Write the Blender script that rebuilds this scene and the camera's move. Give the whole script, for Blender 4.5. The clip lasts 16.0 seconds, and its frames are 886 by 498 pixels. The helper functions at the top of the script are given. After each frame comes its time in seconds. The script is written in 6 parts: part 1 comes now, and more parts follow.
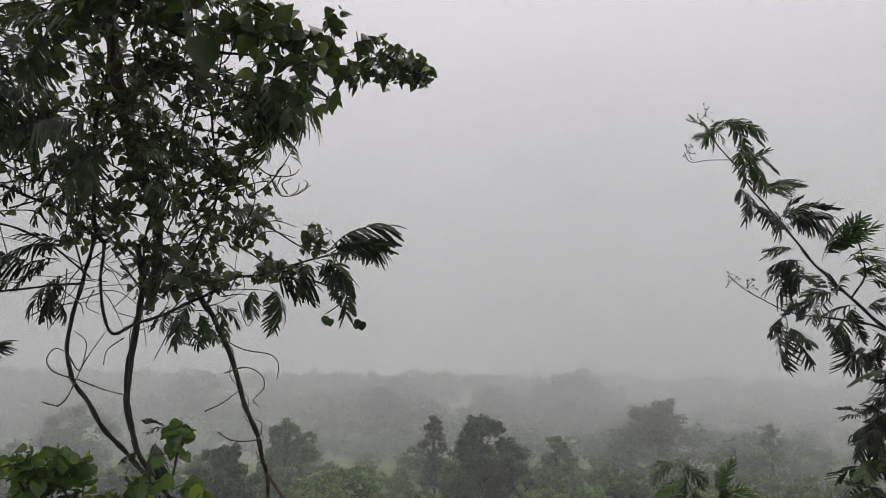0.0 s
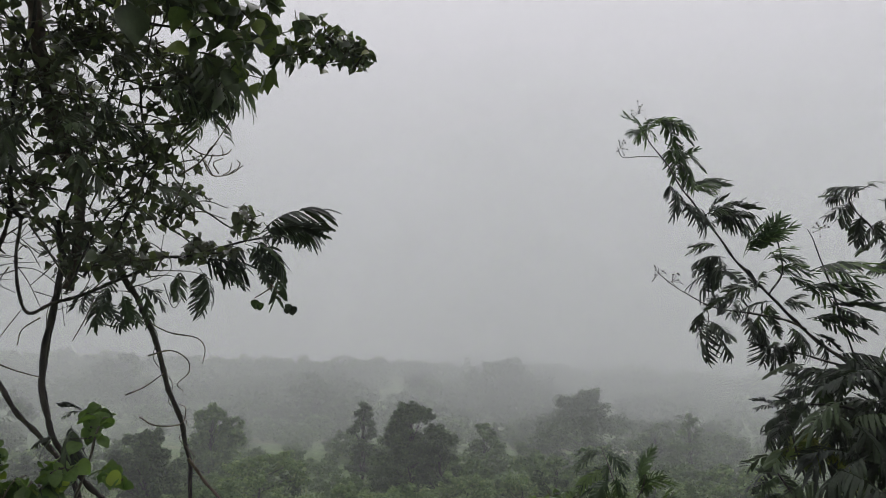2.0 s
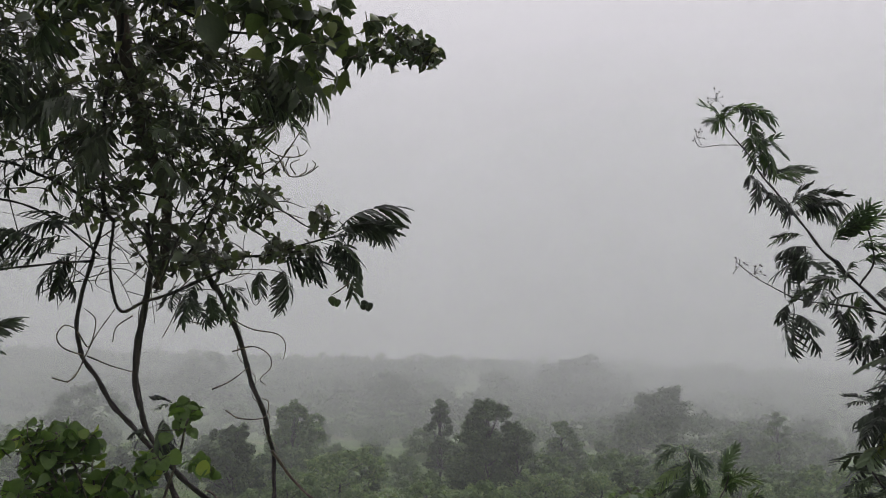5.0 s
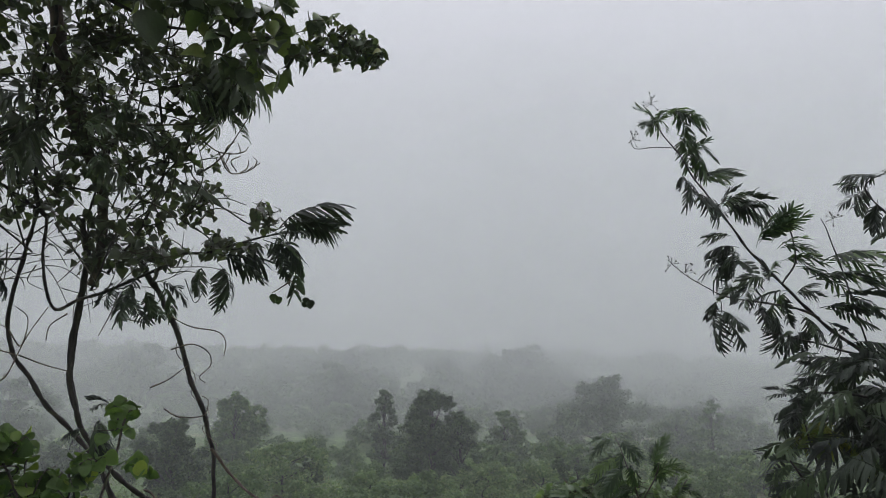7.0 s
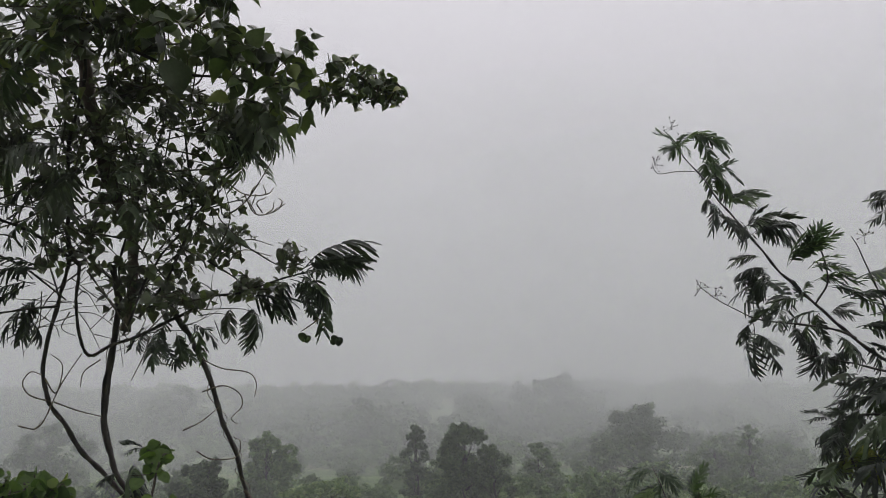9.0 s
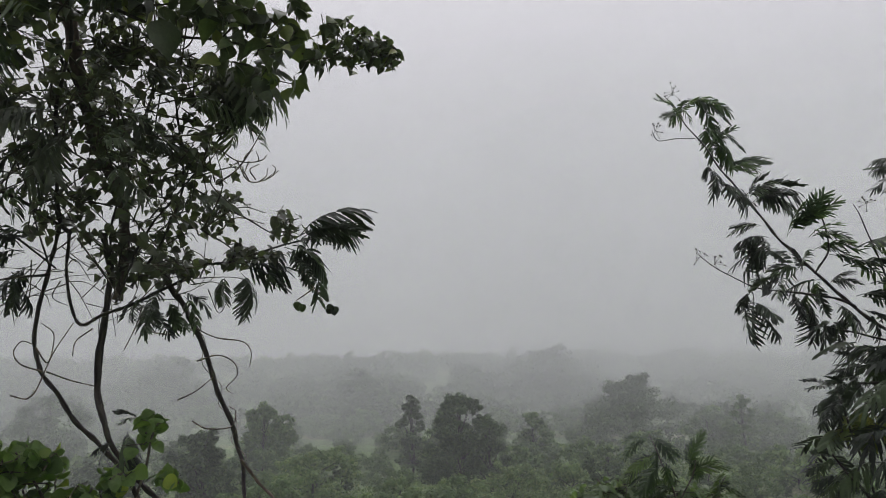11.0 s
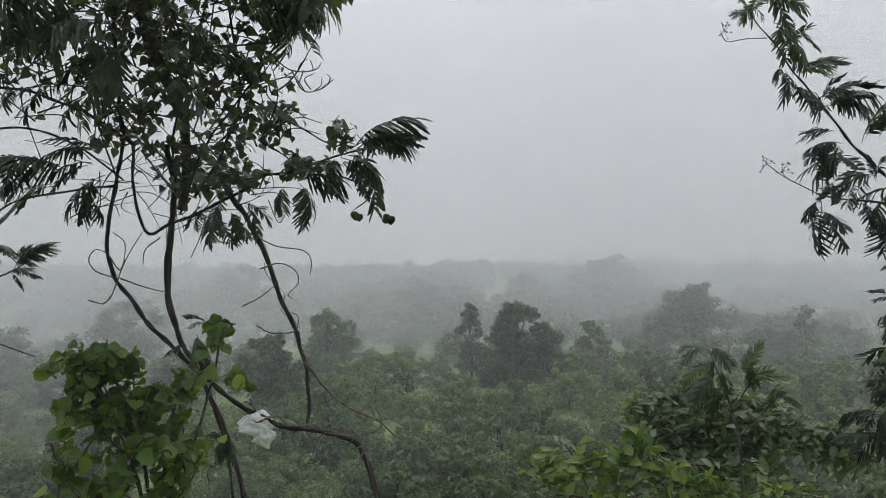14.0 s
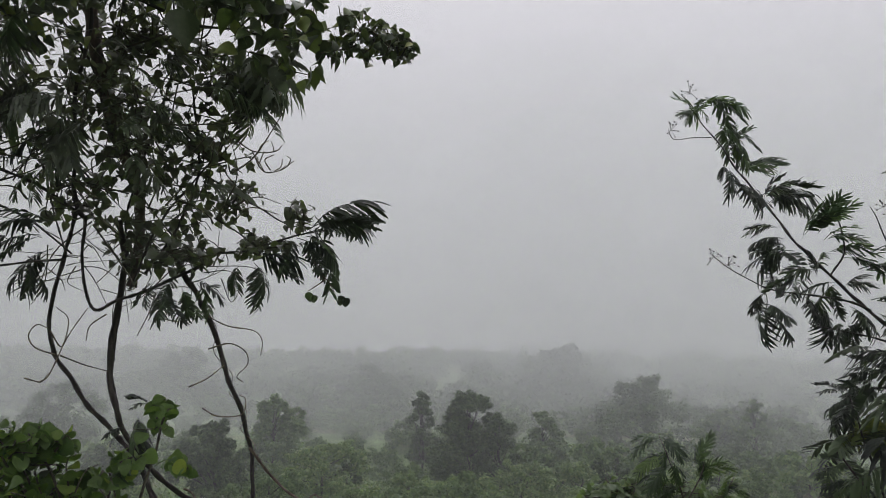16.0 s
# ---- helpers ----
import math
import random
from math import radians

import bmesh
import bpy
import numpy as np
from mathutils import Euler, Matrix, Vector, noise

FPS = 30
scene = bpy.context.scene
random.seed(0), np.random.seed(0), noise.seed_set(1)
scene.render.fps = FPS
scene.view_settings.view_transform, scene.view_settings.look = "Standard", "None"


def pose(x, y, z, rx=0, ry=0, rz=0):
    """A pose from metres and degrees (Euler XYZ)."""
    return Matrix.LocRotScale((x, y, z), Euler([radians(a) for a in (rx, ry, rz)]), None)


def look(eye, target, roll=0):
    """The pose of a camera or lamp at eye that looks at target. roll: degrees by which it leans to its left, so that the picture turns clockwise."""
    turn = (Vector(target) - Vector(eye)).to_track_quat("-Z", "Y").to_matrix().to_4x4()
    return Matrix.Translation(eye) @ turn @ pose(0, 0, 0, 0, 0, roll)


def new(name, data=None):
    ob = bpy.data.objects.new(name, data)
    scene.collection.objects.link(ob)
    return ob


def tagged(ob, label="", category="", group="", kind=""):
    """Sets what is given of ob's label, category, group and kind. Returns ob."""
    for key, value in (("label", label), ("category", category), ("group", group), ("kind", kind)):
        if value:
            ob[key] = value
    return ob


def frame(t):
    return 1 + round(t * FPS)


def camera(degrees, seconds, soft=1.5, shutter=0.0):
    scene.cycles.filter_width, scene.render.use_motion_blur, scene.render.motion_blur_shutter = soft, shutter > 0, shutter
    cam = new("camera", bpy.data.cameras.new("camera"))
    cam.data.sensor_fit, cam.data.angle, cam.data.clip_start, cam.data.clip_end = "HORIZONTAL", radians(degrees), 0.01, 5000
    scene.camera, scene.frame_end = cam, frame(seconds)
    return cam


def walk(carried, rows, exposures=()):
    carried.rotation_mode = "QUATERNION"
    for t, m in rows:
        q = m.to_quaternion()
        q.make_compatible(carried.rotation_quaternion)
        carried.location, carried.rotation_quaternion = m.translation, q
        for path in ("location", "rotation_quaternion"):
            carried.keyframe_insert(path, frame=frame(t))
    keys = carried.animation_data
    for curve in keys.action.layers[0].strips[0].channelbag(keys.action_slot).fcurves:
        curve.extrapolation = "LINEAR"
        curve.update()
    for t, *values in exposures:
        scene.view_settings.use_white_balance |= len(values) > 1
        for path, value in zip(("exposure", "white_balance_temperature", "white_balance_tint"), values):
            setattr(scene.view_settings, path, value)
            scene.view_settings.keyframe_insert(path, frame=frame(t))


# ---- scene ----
# The camera and its way: a phone turned about by hand at eye height on a hillside.
cam = camera(61.82, 16.0, soft=0.8)
PATH = [
    (0.0, -0.018, 0.013, 1.580, -5.50, 8.93, -1.01),
    (0.5, -0.016, 0.010, 1.576, -3.43, 5.72, -1.52),
    (1.0, -0.016, 0.006, 1.586, -4.85, 5.28, -2.75),
    (1.5, -0.017, 0.011, 1.584, -8.64, 7.31, -2.32),
    (2.0, -0.013, 0.021, 1.581, -10.72, 8.08, -1.97),
    (2.5, -0.020, 0.028, 1.570, -12.54, 8.39, 0.04),
    (3.0, -0.015, 0.029, 1.570, -10.85, 8.22, -0.52),
    (3.5, -0.012, 0.031, 1.565, -6.84, 7.03, -0.12),
    (4.0, -0.016, 0.020, 1.568, -5.43, 7.69, -0.99),
    (4.5, -0.014, 0.015, 1.566, -4.85, 7.99, -1.67),
    (6.8, -0.000, -0.045, 1.596, -8.25, 5.79, -1.88),
    (7.0, 0.001, -0.050, 1.602, -9.19, 7.10, -1.56),
    (7.5, 0.000, -0.054, 1.610, -10.34, 10.41, -1.03),
    (8.0, 0.004, -0.054, 1.614, -9.03, 11.90, -1.43),
    (8.5, -0.006, -0.055, 1.610, -7.45, 10.71, -0.03),
    (9.0, -0.002, -0.055, 1.606, -6.96, 9.57, 0.31),
    (11.3, -0.003, 0.011, 1.592, -7.51, 7.22, 0.49),
    (11.5, 0.005, 0.012, 1.590, -10.02, 7.20, -0.43),
    (11.8, 0.002, 0.015, 1.591, -16.21, 7.43, -0.87),
    (12.0, 0.017, 0.020, 1.598, -19.58, 8.28, -1.00),
    (12.3, 0.026, 0.025, 1.603, -22.36, 10.51, -0.37),
    (12.5, 0.037, 0.029, 1.612, -22.85, 11.71, 0.57),
    (12.8, 0.038, 0.032, 1.605, -21.99, 11.19, 0.77),
    (13.0, 0.048, 0.034, 1.602, -20.05, 9.91, 1.05),
    (13.2, 0.034, 0.025, 1.601, -16.49, 7.67, 1.16),
    (13.5, 0.021, 0.015, 1.596, -11.83, 4.12, 1.11),
    (13.7, 0.018, 0.014, 1.597, -8.77, 2.21, 0.44),
    (14.0, 0.011, 0.005, 1.597, -2.82, 0.39, 0.21),
    (14.2, 0.008, 0.003, 1.602, -0.33, 1.60, 0.16),
    (14.5, -0.000, -0.000, 1.600, -0.00, 3.40, -0.00),
    (15.0, 0.002, -0.002, 1.596, 0.31, 7.55, -0.45),
    (15.5, 0.004, 0.002, 1.586, -3.91, 7.53, -1.27),
    (16.0, 0.006, 0.003, 1.580, -6.41, 7.14, -1.00),
]
walk(cam, [(t, pose(x, y, z, 90 + p, r, yaw)) for t, x, y, z, yaw, p, r in PATH],
     exposures=[
         (0.0, 0.13, 6600, 14), (1.0, 0.24, 6500, 11), (1.5, 0.06, 6450, 11), (3.5, 0.12, 6550, 14), (4.7, 0.1, 6550, 14), (6.8, 0.12, 6200, 10), (7.1, 0.12, 6200, 10), (8.0, -0.05, 6450, 14), (9.0, 0.07, 6500, 13),
         (11.3, 0.1, 6450, 12), (11.8, 0.07, 6450, 12), (12.5, -0.1, 6450, 14), (13.2, 0.05, 6500, 14), (14.1, 0.35, 6250, 10), (14.6, 0.30, 6150, 9), (15.0, 0.18, 6200, 10), (16.0, 0.12, 6450, 12)
     ])

# ---- world: a bright overcast sky, darker towards the horizon ----
world = bpy.data.worlds.new("overcast_sky")
scene.world = world
world.use_nodes = True
wn, wl = world.node_tree.nodes, world.node_tree.links
for n in list(wn):
    wn.remove(n)
out = wn.new("ShaderNodeOutputWorld")
back = wn.new("ShaderNodeBackground")
back.inputs["Strength"].default_value = 1.0
nishita = wn.new("ShaderNodeTexSky")
nishita.sky_type = "NISHITA"
nishita.sun_disc = False
nishita.sun_elevation, nishita.sun_rotation = radians(58), radians(20)
nishita_dim = wn.new("ShaderNodeVectorMath")
nishita_dim.operation = "SCALE"
nishita_dim.inputs["Scale"].default_value = 0.07
grey = wn.new("ShaderNodeHueSaturation")
grey.inputs["Saturation"].default_value = 0.25
coord = wn.new("ShaderNodeTexCoord")
axes = wn.new("ShaderNodeSeparateXYZ")
cloud = wn.new("ShaderNodeTexNoise")
cloud.inputs["Scale"].default_value = 1.6
cloud.inputs["Detail"].default_value = 3
lift = wn.new("ShaderNodeMath")
lift.operation = "MULTIPLY_ADD"
lift.inputs[1].default_value, lift.inputs[2].default_value = 0.16, -0.08
total = wn.new("ShaderNodeMath")
ramp = wn.new("ShaderNodeValToRGB")
ramp.color_ramp.elements[0].position = 0.0
ramp.color_ramp.elements[0].color = (0.43, 0.44, 0.455, 1)
ramp.color_ramp.elements[1].position = 0.45
ramp.color_ramp.elements[1].color = (0.755, 0.74, 0.785, 1)
top = ramp.color_ramp.elements.new(1.0)
top.color = (0.99, 0.97, 1.03, 1)
mix = wn.new("ShaderNodeMix")
mix.data_type = "RGBA"
mix.inputs["Factor"].default_value = 0.88
wl.new(coord.outputs["Generated"], axes.inputs[0])
wl.new(coord.outputs["Generated"], cloud.inputs["Vector"])
wl.new(cloud.outputs["Fac"], lift.inputs[0])
wl.new(axes.outputs["Z"], total.inputs[0])
wl.new(lift.outputs[0], total.inputs[1])
wl.new(total.outputs[0], ramp.inputs["Fac"])
wl.new(nishita.outputs[0], nishita_dim.inputs[0])
wl.new(nishita_dim.outputs[0], grey.inputs["Color"])
wl.new(grey.outputs[0], mix.inputs["A"])
wl.new(ramp.outputs[0], mix.inputs["B"])
wl.new(mix.outputs["Result"], back.inputs["Color"])
wl.new(back.outputs[0], out.inputs[0])

sun = new("sun", bpy.data.lights.new("sun", "SUN"))
sun.data.energy, sun.data.angle, sun.data.color = 0.6, radians(40), (1.0, 0.97, 0.93)
sun.matrix_world = look((0, 0, 50), (-8, -22, 0))
scene.cycles.transparent_max_bounces = 64


# ---- materials ----
def material(name):
    m = bpy.data.materials.new(name)
    m.use_nodes = True
    for n in list(m.node_tree.nodes):
        m.node_tree.nodes.remove(n)
    return m, m.node_tree.nodes, m.node_tree.links


def ramp_node(nodes, stops):
    r = nodes.new("ShaderNodeValToRGB")
    r.color_ramp.elements[0].position, r.color_ramp.elements[0].color = stops[0][0], (*stops[0][1], 1)
    r.color_ramp.elements[1].position, r.color_ramp.elements[1].color = stops[-1][0], (*stops[-1][1], 1)
    for p, c in stops[1:-1]:
        r.color_ramp.elements.new(p).color = (*c, 1)
    return r


def leaf_material(name, stops, rough=0.5, through_light=0.3, island=False, grain=60.0, bump=0.2, spec=0.4):
    """A leaf: mixed colours from leaf to leaf, blotches, a little light through it."""
    m, n, l = material(name)
    o = n.new("ShaderNodeOutputMaterial")
    pick = n.new("ShaderNodeNewGeometry" if island else "ShaderNodeObjectInfo")
    colours = ramp_node(n, stops)
    l.new(pick.outputs["Random Per Island" if island else "Random"], colours.inputs["Fac"])
    co = n.new("ShaderNodeTexCoord")
    spots = n.new("ShaderNodeTexNoise")
    spots.inputs["Scale"].default_value, spots.inputs["Detail"].default_value = grain, 4
    l.new(co.outputs["Object"], spots.inputs["Vector"])
    shade = n.new("ShaderNodeMapRange")
    shade.inputs["To Min"].default_value, shade.inputs["To Max"].default_value = 0.65, 1.35
    l.new(spots.outputs["Fac"], shade.inputs["Value"])
    tint = n.new("ShaderNodeVectorMath")
    tint.operation = "SCALE"
    l.new(colours.outputs[0], tint.inputs[0])
    l.new(shade.outputs[0], tint.inputs["Scale"])
    b = n.new("ShaderNodeBsdfPrincipled")
    b.inputs["Roughness"].default_value = rough
    b.inputs["Specular IOR Level"].default_value = spec
    l.new(tint.outputs[0], b.inputs["Base Color"])
    relief = n.new("ShaderNodeBump")
    relief.inputs["Strength"].default_value, relief.inputs["Distance"].default_value = bump, 0.004
    l.new(spots.outputs["Fac"], relief.inputs["Height"])
    l.new(relief.outputs[0], b.inputs["Normal"])
    tr = n.new("ShaderNodeBsdfTranslucent")
    warm = n.new("ShaderNodeVectorMath")
    warm.operation = "MULTIPLY"
    warm.inputs[1].default_value = (1.3, 1.4, 0.7)
    l.new(tint.outputs[0], warm.inputs[0])
    l.new(warm.outputs[0], tr.inputs["Color"])
    ms = n.new("ShaderNodeMixShader")
    ms.inputs["Fac"].default_value = through_light
    l.new(b.outputs[0], ms.inputs[1])
    l.new(tr.outputs[0], ms.inputs[2])
    l.new(ms.outputs[0], o.inputs[0])
    return m


def bark_material(name, dark, light, scale=40.0):
    m, n, l = material(name)
    o = n.new("ShaderNodeOutputMaterial")
    co = n.new("ShaderNodeTexCoord")
    mp = n.new("ShaderNodeMapping")
    mp.inputs["Scale"].default_value = (1, 1, 0.35)
    a = n.new("ShaderNodeTexNoise")
    a.inputs["Scale"].default_value, a.inputs["Detail"].default_value = scale, 6
    g = n.new("ShaderNodeTexNoise")
    g.inputs["Scale"].default_value = scale * 0.12
    l.new(co.outputs["Object"], mp.inputs[0])
    l.new(mp.outputs[0], a.inputs["Vector"])
    l.new(co.outputs["Object"], g.inputs["Vector"])
    s = n.new("ShaderNodeMath")
    s.operation = "MULTIPLY_ADD"
    s.inputs[1].default_value = 0.6
    half = n.new("ShaderNodeMath")
    half.operation = "MULTIPLY"
    half.inputs[1].default_value = 0.4
    l.new(g.outputs["Fac"], half.inputs[0])
    l.new(a.outputs["Fac"], s.inputs[0])
    l.new(half.outputs[0], s.inputs[2])
    r = ramp_node(n, [(0.36, dark), (0.62, light)])
    l.new(s.outputs[0], r.inputs["Fac"])
    b = n.new("ShaderNodeBsdfPrincipled")
    b.inputs["Roughness"].default_value = 0.85
    l.new(r.outputs[0], b.inputs["Base Color"])
    bu = n.new("ShaderNodeBump")
    bu.inputs["Strength"].default_value, bu.inputs["Distance"].default_value = 0.6, 0.004
    l.new(a.outputs["Fac"], bu.inputs["Height"])
    l.new(bu.outputs[0], b.inputs["Normal"])
    l.new(b.outputs[0], o.inputs[0])
    return m


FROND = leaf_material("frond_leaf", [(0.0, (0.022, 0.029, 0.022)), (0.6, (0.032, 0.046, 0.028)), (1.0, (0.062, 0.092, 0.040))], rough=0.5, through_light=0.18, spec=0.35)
# Lighter copy of frond_leaf: light on the vine-hung tree's upper fronds, put into the colour.
FROND_LIT = leaf_material("lit_frond_leaf", [(0.0, (0.070, 0.078, 0.066)), (0.6, (0.098, 0.115, 0.088)), (1.0, (0.12, 0.155, 0.09))], rough=0.42, through_light=0.35, spec=0.5)
FROND_FRESH = leaf_material("fresh_frond_leaf", [(0.0, (0.028, 0.042, 0.026)), (0.6, (0.045, 0.080, 0.030)), (1.0, (0.10, 0.16, 0.04))])
FROND_YELLOW = leaf_material("yellow_frond_leaf", [(0.0, (0.11, 0.125, 0.024)), (0.6, (0.17, 0.185, 0.034)), (1.0, (0.25, 0.24, 0.05))], through_light=0.45)
HEART = leaf_material("heart_leaf", [(0.0, (0.068, 0.074, 0.060)), (0.6, (0.092, 0.107, 0.072)), (0.93, (0.110, 0.150, 0.068)), (1.0, (0.17, 0.18, 0.06))], rough=0.32, spec=0.6, through_light=0.4)
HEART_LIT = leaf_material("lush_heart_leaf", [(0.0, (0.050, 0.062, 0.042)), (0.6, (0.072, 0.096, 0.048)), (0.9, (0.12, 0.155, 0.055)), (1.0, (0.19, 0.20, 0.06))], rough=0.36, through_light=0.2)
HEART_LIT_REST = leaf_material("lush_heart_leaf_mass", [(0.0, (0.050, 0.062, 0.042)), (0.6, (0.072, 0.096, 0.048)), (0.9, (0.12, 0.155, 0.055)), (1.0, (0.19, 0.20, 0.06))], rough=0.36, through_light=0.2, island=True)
HEART_REST = leaf_material("heart_leaf_mass", [(0.0, (0.068, 0.074, 0.060)), (0.7, (0.092, 0.106, 0.072)), (1.0, (0.112, 0.142, 0.068))], rough=0.32, spec=0.6, through_light=0.4, island=True)
HEART_FRESH = leaf_material("fresh_heart_leaf", [(0.0, (0.050, 0.085, 0.030)), (0.3, (0.075, 0.13, 0.036)), (0.65, (0.13, 0.20, 0.048)), (1.0, (0.25, 0.31, 0.06))], rough=0.42, through_light=0.5)
OVAL = leaf_material("oval_leaf", [(0.0, (0.10, 0.145, 0.074)), (0.75, (0.148, 0.21, 0.105)), (1.0, (0.22, 0.28, 0.12))], rough=0.34, spec=0.55, through_light=0.5)
SPROUT = leaf_material("sprout_leaf", [(0.0, (0.075, 0.105, 0.032)), (0.6, (0.13, 0.165, 0.04)), (1.0, (0.22, 0.235, 0.05))], rough=0.45, through_light=0.35)
YOUNG = leaf_material("young_leaf", [(0.0, (0.060, 0.11, 0.035)), (0.55, (0.10, 0.17, 0.045)), (0.9, (0.15, 0.22, 0.05)), (1.0, (0.23, 0.28, 0.06))], rough=0.42, through_light=0.4)
CROWN_DARK = leaf_material("valley_crown_dark", [(0.0, (0.042, 0.064, 0.036)), (0.8, (0.068, 0.104, 0.050)), (1.0, (0.10, 0.14, 0.065))], island=True, grain=3, rough=0.6, through_light=0.38, spec=0.2)
CROWN_MID = leaf_material("valley_crown_mid", [(0.0, (0.075, 0.115, 0.055)), (0.7, (0.115, 0.178, 0.076)), (1.0, (0.17, 0.23, 0.10))], island=True, grain=3, rough=0.6, through_light=0.38, spec=0.2)
CROWN_LIGHT = leaf_material("valley_crown_light", [(0.0, (0.10, 0.155, 0.065)), (0.7, (0.16, 0.235, 0.092)), (1.0, (0.23, 0.29, 0.13))], island=True, grain=3, rough=0.6, through_light=0.38, spec=0.2)
HERBS = leaf_material("herb_leaf", [(0.0, (0.10, 0.15, 0.06)), (0.7, (0.16, 0.24, 0.09)), (1.0, (0.24, 0.28, 0.12))], island=True, grain=3, rough=0.6)
BARK = bark_material("stem_bark", (0.013, 0.011, 0.010), (0.042, 0.034, 0.029))
BARK_PALE = bark_material("pale_bark", (0.10, 0.095, 0.085), (0.26, 0.25, 0.23))
BARK_RED = bark_material("reddish_bark", (0.04, 0.028, 0.022), (0.13, 0.095, 0.075))
TWIG = bark_material("twig_bark", (0.03, 0.026, 0.018), (0.08, 0.07, 0.045), 90)
TENDRIL = bark_material("dry_tendril", (0.06, 0.045, 0.03), (0.15, 0.12, 0.08), 90)


def ground_material():
    m, n, l = material("hillside_earth_and_grass")
    o = n.new("ShaderNodeOutputMaterial")
    co = n.new("ShaderNodeTexCoord")
    a = n.new("ShaderNodeTexNoise")
    a.inputs["Scale"].default_value, a.inputs["Detail"].default_value = 0.14, 8
    c = n.new("ShaderNodeTexNoise")
    c.inputs["Scale"].default_value, c.inputs["Detail"].default_value = 3.0, 8
    l.new(co.outputs["Object"], a.inputs["Vector"])
    l.new(co.outputs["Object"], c.inputs["Vector"])
    r1 = ramp_node(n, [(0.35, (0.10, 0.15, 0.06)), (0.5, (0.15, 0.22, 0.085)), (0.66, (0.19, 0.20, 0.11))])
    r2 = ramp_node(n, [(0.3, (0.55, 0.6, 0.5)), (0.7, (1.25, 1.25, 1.2))])
    l.new(a.outputs["Fac"], r1.inputs["Fac"])
    l.new(c.outputs["Fac"], r2.inputs["Fac"])
    mu = n.new("ShaderNodeVectorMath")
    mu.operation = "MULTIPLY"
    l.new(r1.outputs[0], mu.inputs[0])
    l.new(r2.outputs[0], mu.inputs[1])
    b = n.new("ShaderNodeBsdfPrincipled")
    b.inputs["Roughness"].default_value = 0.95
    l.new(mu.outputs[0], b.inputs["Base Color"])
    bu = n.new("ShaderNodeBump")
    bu.inputs["Strength"].default_value, bu.inputs["Distance"].default_value = 0.8, 0.15
    l.new(c.outputs["Fac"], bu.inputs["Height"])
    l.new(bu.outputs[0], b.inputs["Normal"])
    l.new(b.outputs[0], o.inputs[0])
    return m


GROUND = ground_material()


def mist_material(name, amount, seed, aside=None):
    """Drifting mist: mostly clear, thinner with height, in soft uneven banks; white droplets lit by the sky."""
    m, n, l = material(name)
    o = n.new("ShaderNodeOutputMaterial")
    co = n.new("ShaderNodeTexCoord")
    sep = n.new("ShaderNodeSeparateXYZ")
    l.new(co.outputs["Object"], sep.inputs[0])
    low = n.new("ShaderNodeMapRange")
    low.interpolation_type = "SMOOTHSTEP"
    low.inputs["From Min"].default_value, low.inputs["From Max"].default_value = MIST_TOP, -6.0
    low.inputs["To Min"].default_value, low.inputs["To Max"].default_value = 0.0, 1.0
    l.new(sep.outputs["Z"], low.inputs["Value"])
    mp = n.new("ShaderNodeMapping")
    mp.inputs["Location"].default_value = (seed * 13.7, seed * 5.1, seed * 3.3)
    mp.inputs["Scale"].default_value = (1, 1, 1.8)
    l.new(co.outputs["Object"], mp.inputs[0])
    nz = n.new("ShaderNodeTexNoise")
    nz.inputs["Scale"].default_value, nz.inputs["Detail"].default_value = 0.022, 1.5
    l.new(mp.outputs[0], nz.inputs["Vector"])
    uneven = n.new("ShaderNodeMapRange")
    uneven.interpolation_type = "SMOOTHSTEP"
    uneven.inputs["From Min"].default_value, uneven.inputs["From Max"].default_value = 0.2, 0.8
    uneven.inputs["To Min"].default_value, uneven.inputs["To Max"].default_value = amount * 0.3, amount * 1.7
    l.new(nz.outputs["Fac"], uneven.inputs["Value"])
    mul = n.new("ShaderNodeMath")
    mul.operation = "MULTIPLY"
    l.new(low.outputs[0], mul.inputs[0])
    l.new(uneven.outputs[0], mul.inputs[1])
    if aside:  # a denser bank that lies over one side of the valley
        side = n.new("ShaderNodeMapRange")
        side.interpolation_type = "SMOOTHSTEP"
        side.inputs["From Min"].default_value, side.inputs["From Max"].default_value = aside
        l.new(sep.outputs["X"], side.inputs["Value"])
        both_ways = n.new("ShaderNodeMath")
        both_ways.operation = "MULTIPLY"
        l.new(mul.outputs[0], both_ways.inputs[0])
        l.new(side.outputs[0], both_ways.inputs[1])
        mul = both_ways
    d = n.new("ShaderNodeBsdfDiffuse")
    d.inputs["Color"].default_value = (0.97, 0.982, 0.995, 1)
    t = n.new("ShaderNodeBsdfTranslucent")
    t.inputs["Color"].default_value = (0.97, 0.982, 0.995, 1)
    both = n.new("ShaderNodeMixShader")
    l.new(d.outputs[0], both.inputs[1])
    l.new(t.outputs[0], both.inputs[2])
    clear = n.new("ShaderNodeBsdfTransparent")
    ms = n.new("ShaderNodeMixShader")
    l.new(mul.outputs[0], ms.inputs["Fac"])
    l.new(clear.outputs[0], ms.inputs[1])
    l.new(both.outputs[0], ms.inputs[2])
    l.new(ms.outputs[0], o.inputs[0])
    return m


# ---- building helpers ----
rng = random.Random(7)


def mesh_of(name, verts, faces, mat, smooth=True):
    me = bpy.data.meshes.new(name)
    me.from_pydata([tuple(v) for v in verts], [], [tuple(f) for f in faces])
    me.materials.append(mat)
    if smooth:
        me.polygons.foreach_set("use_smooth", [True] * len(me.polygons))
    me.update()
    return me


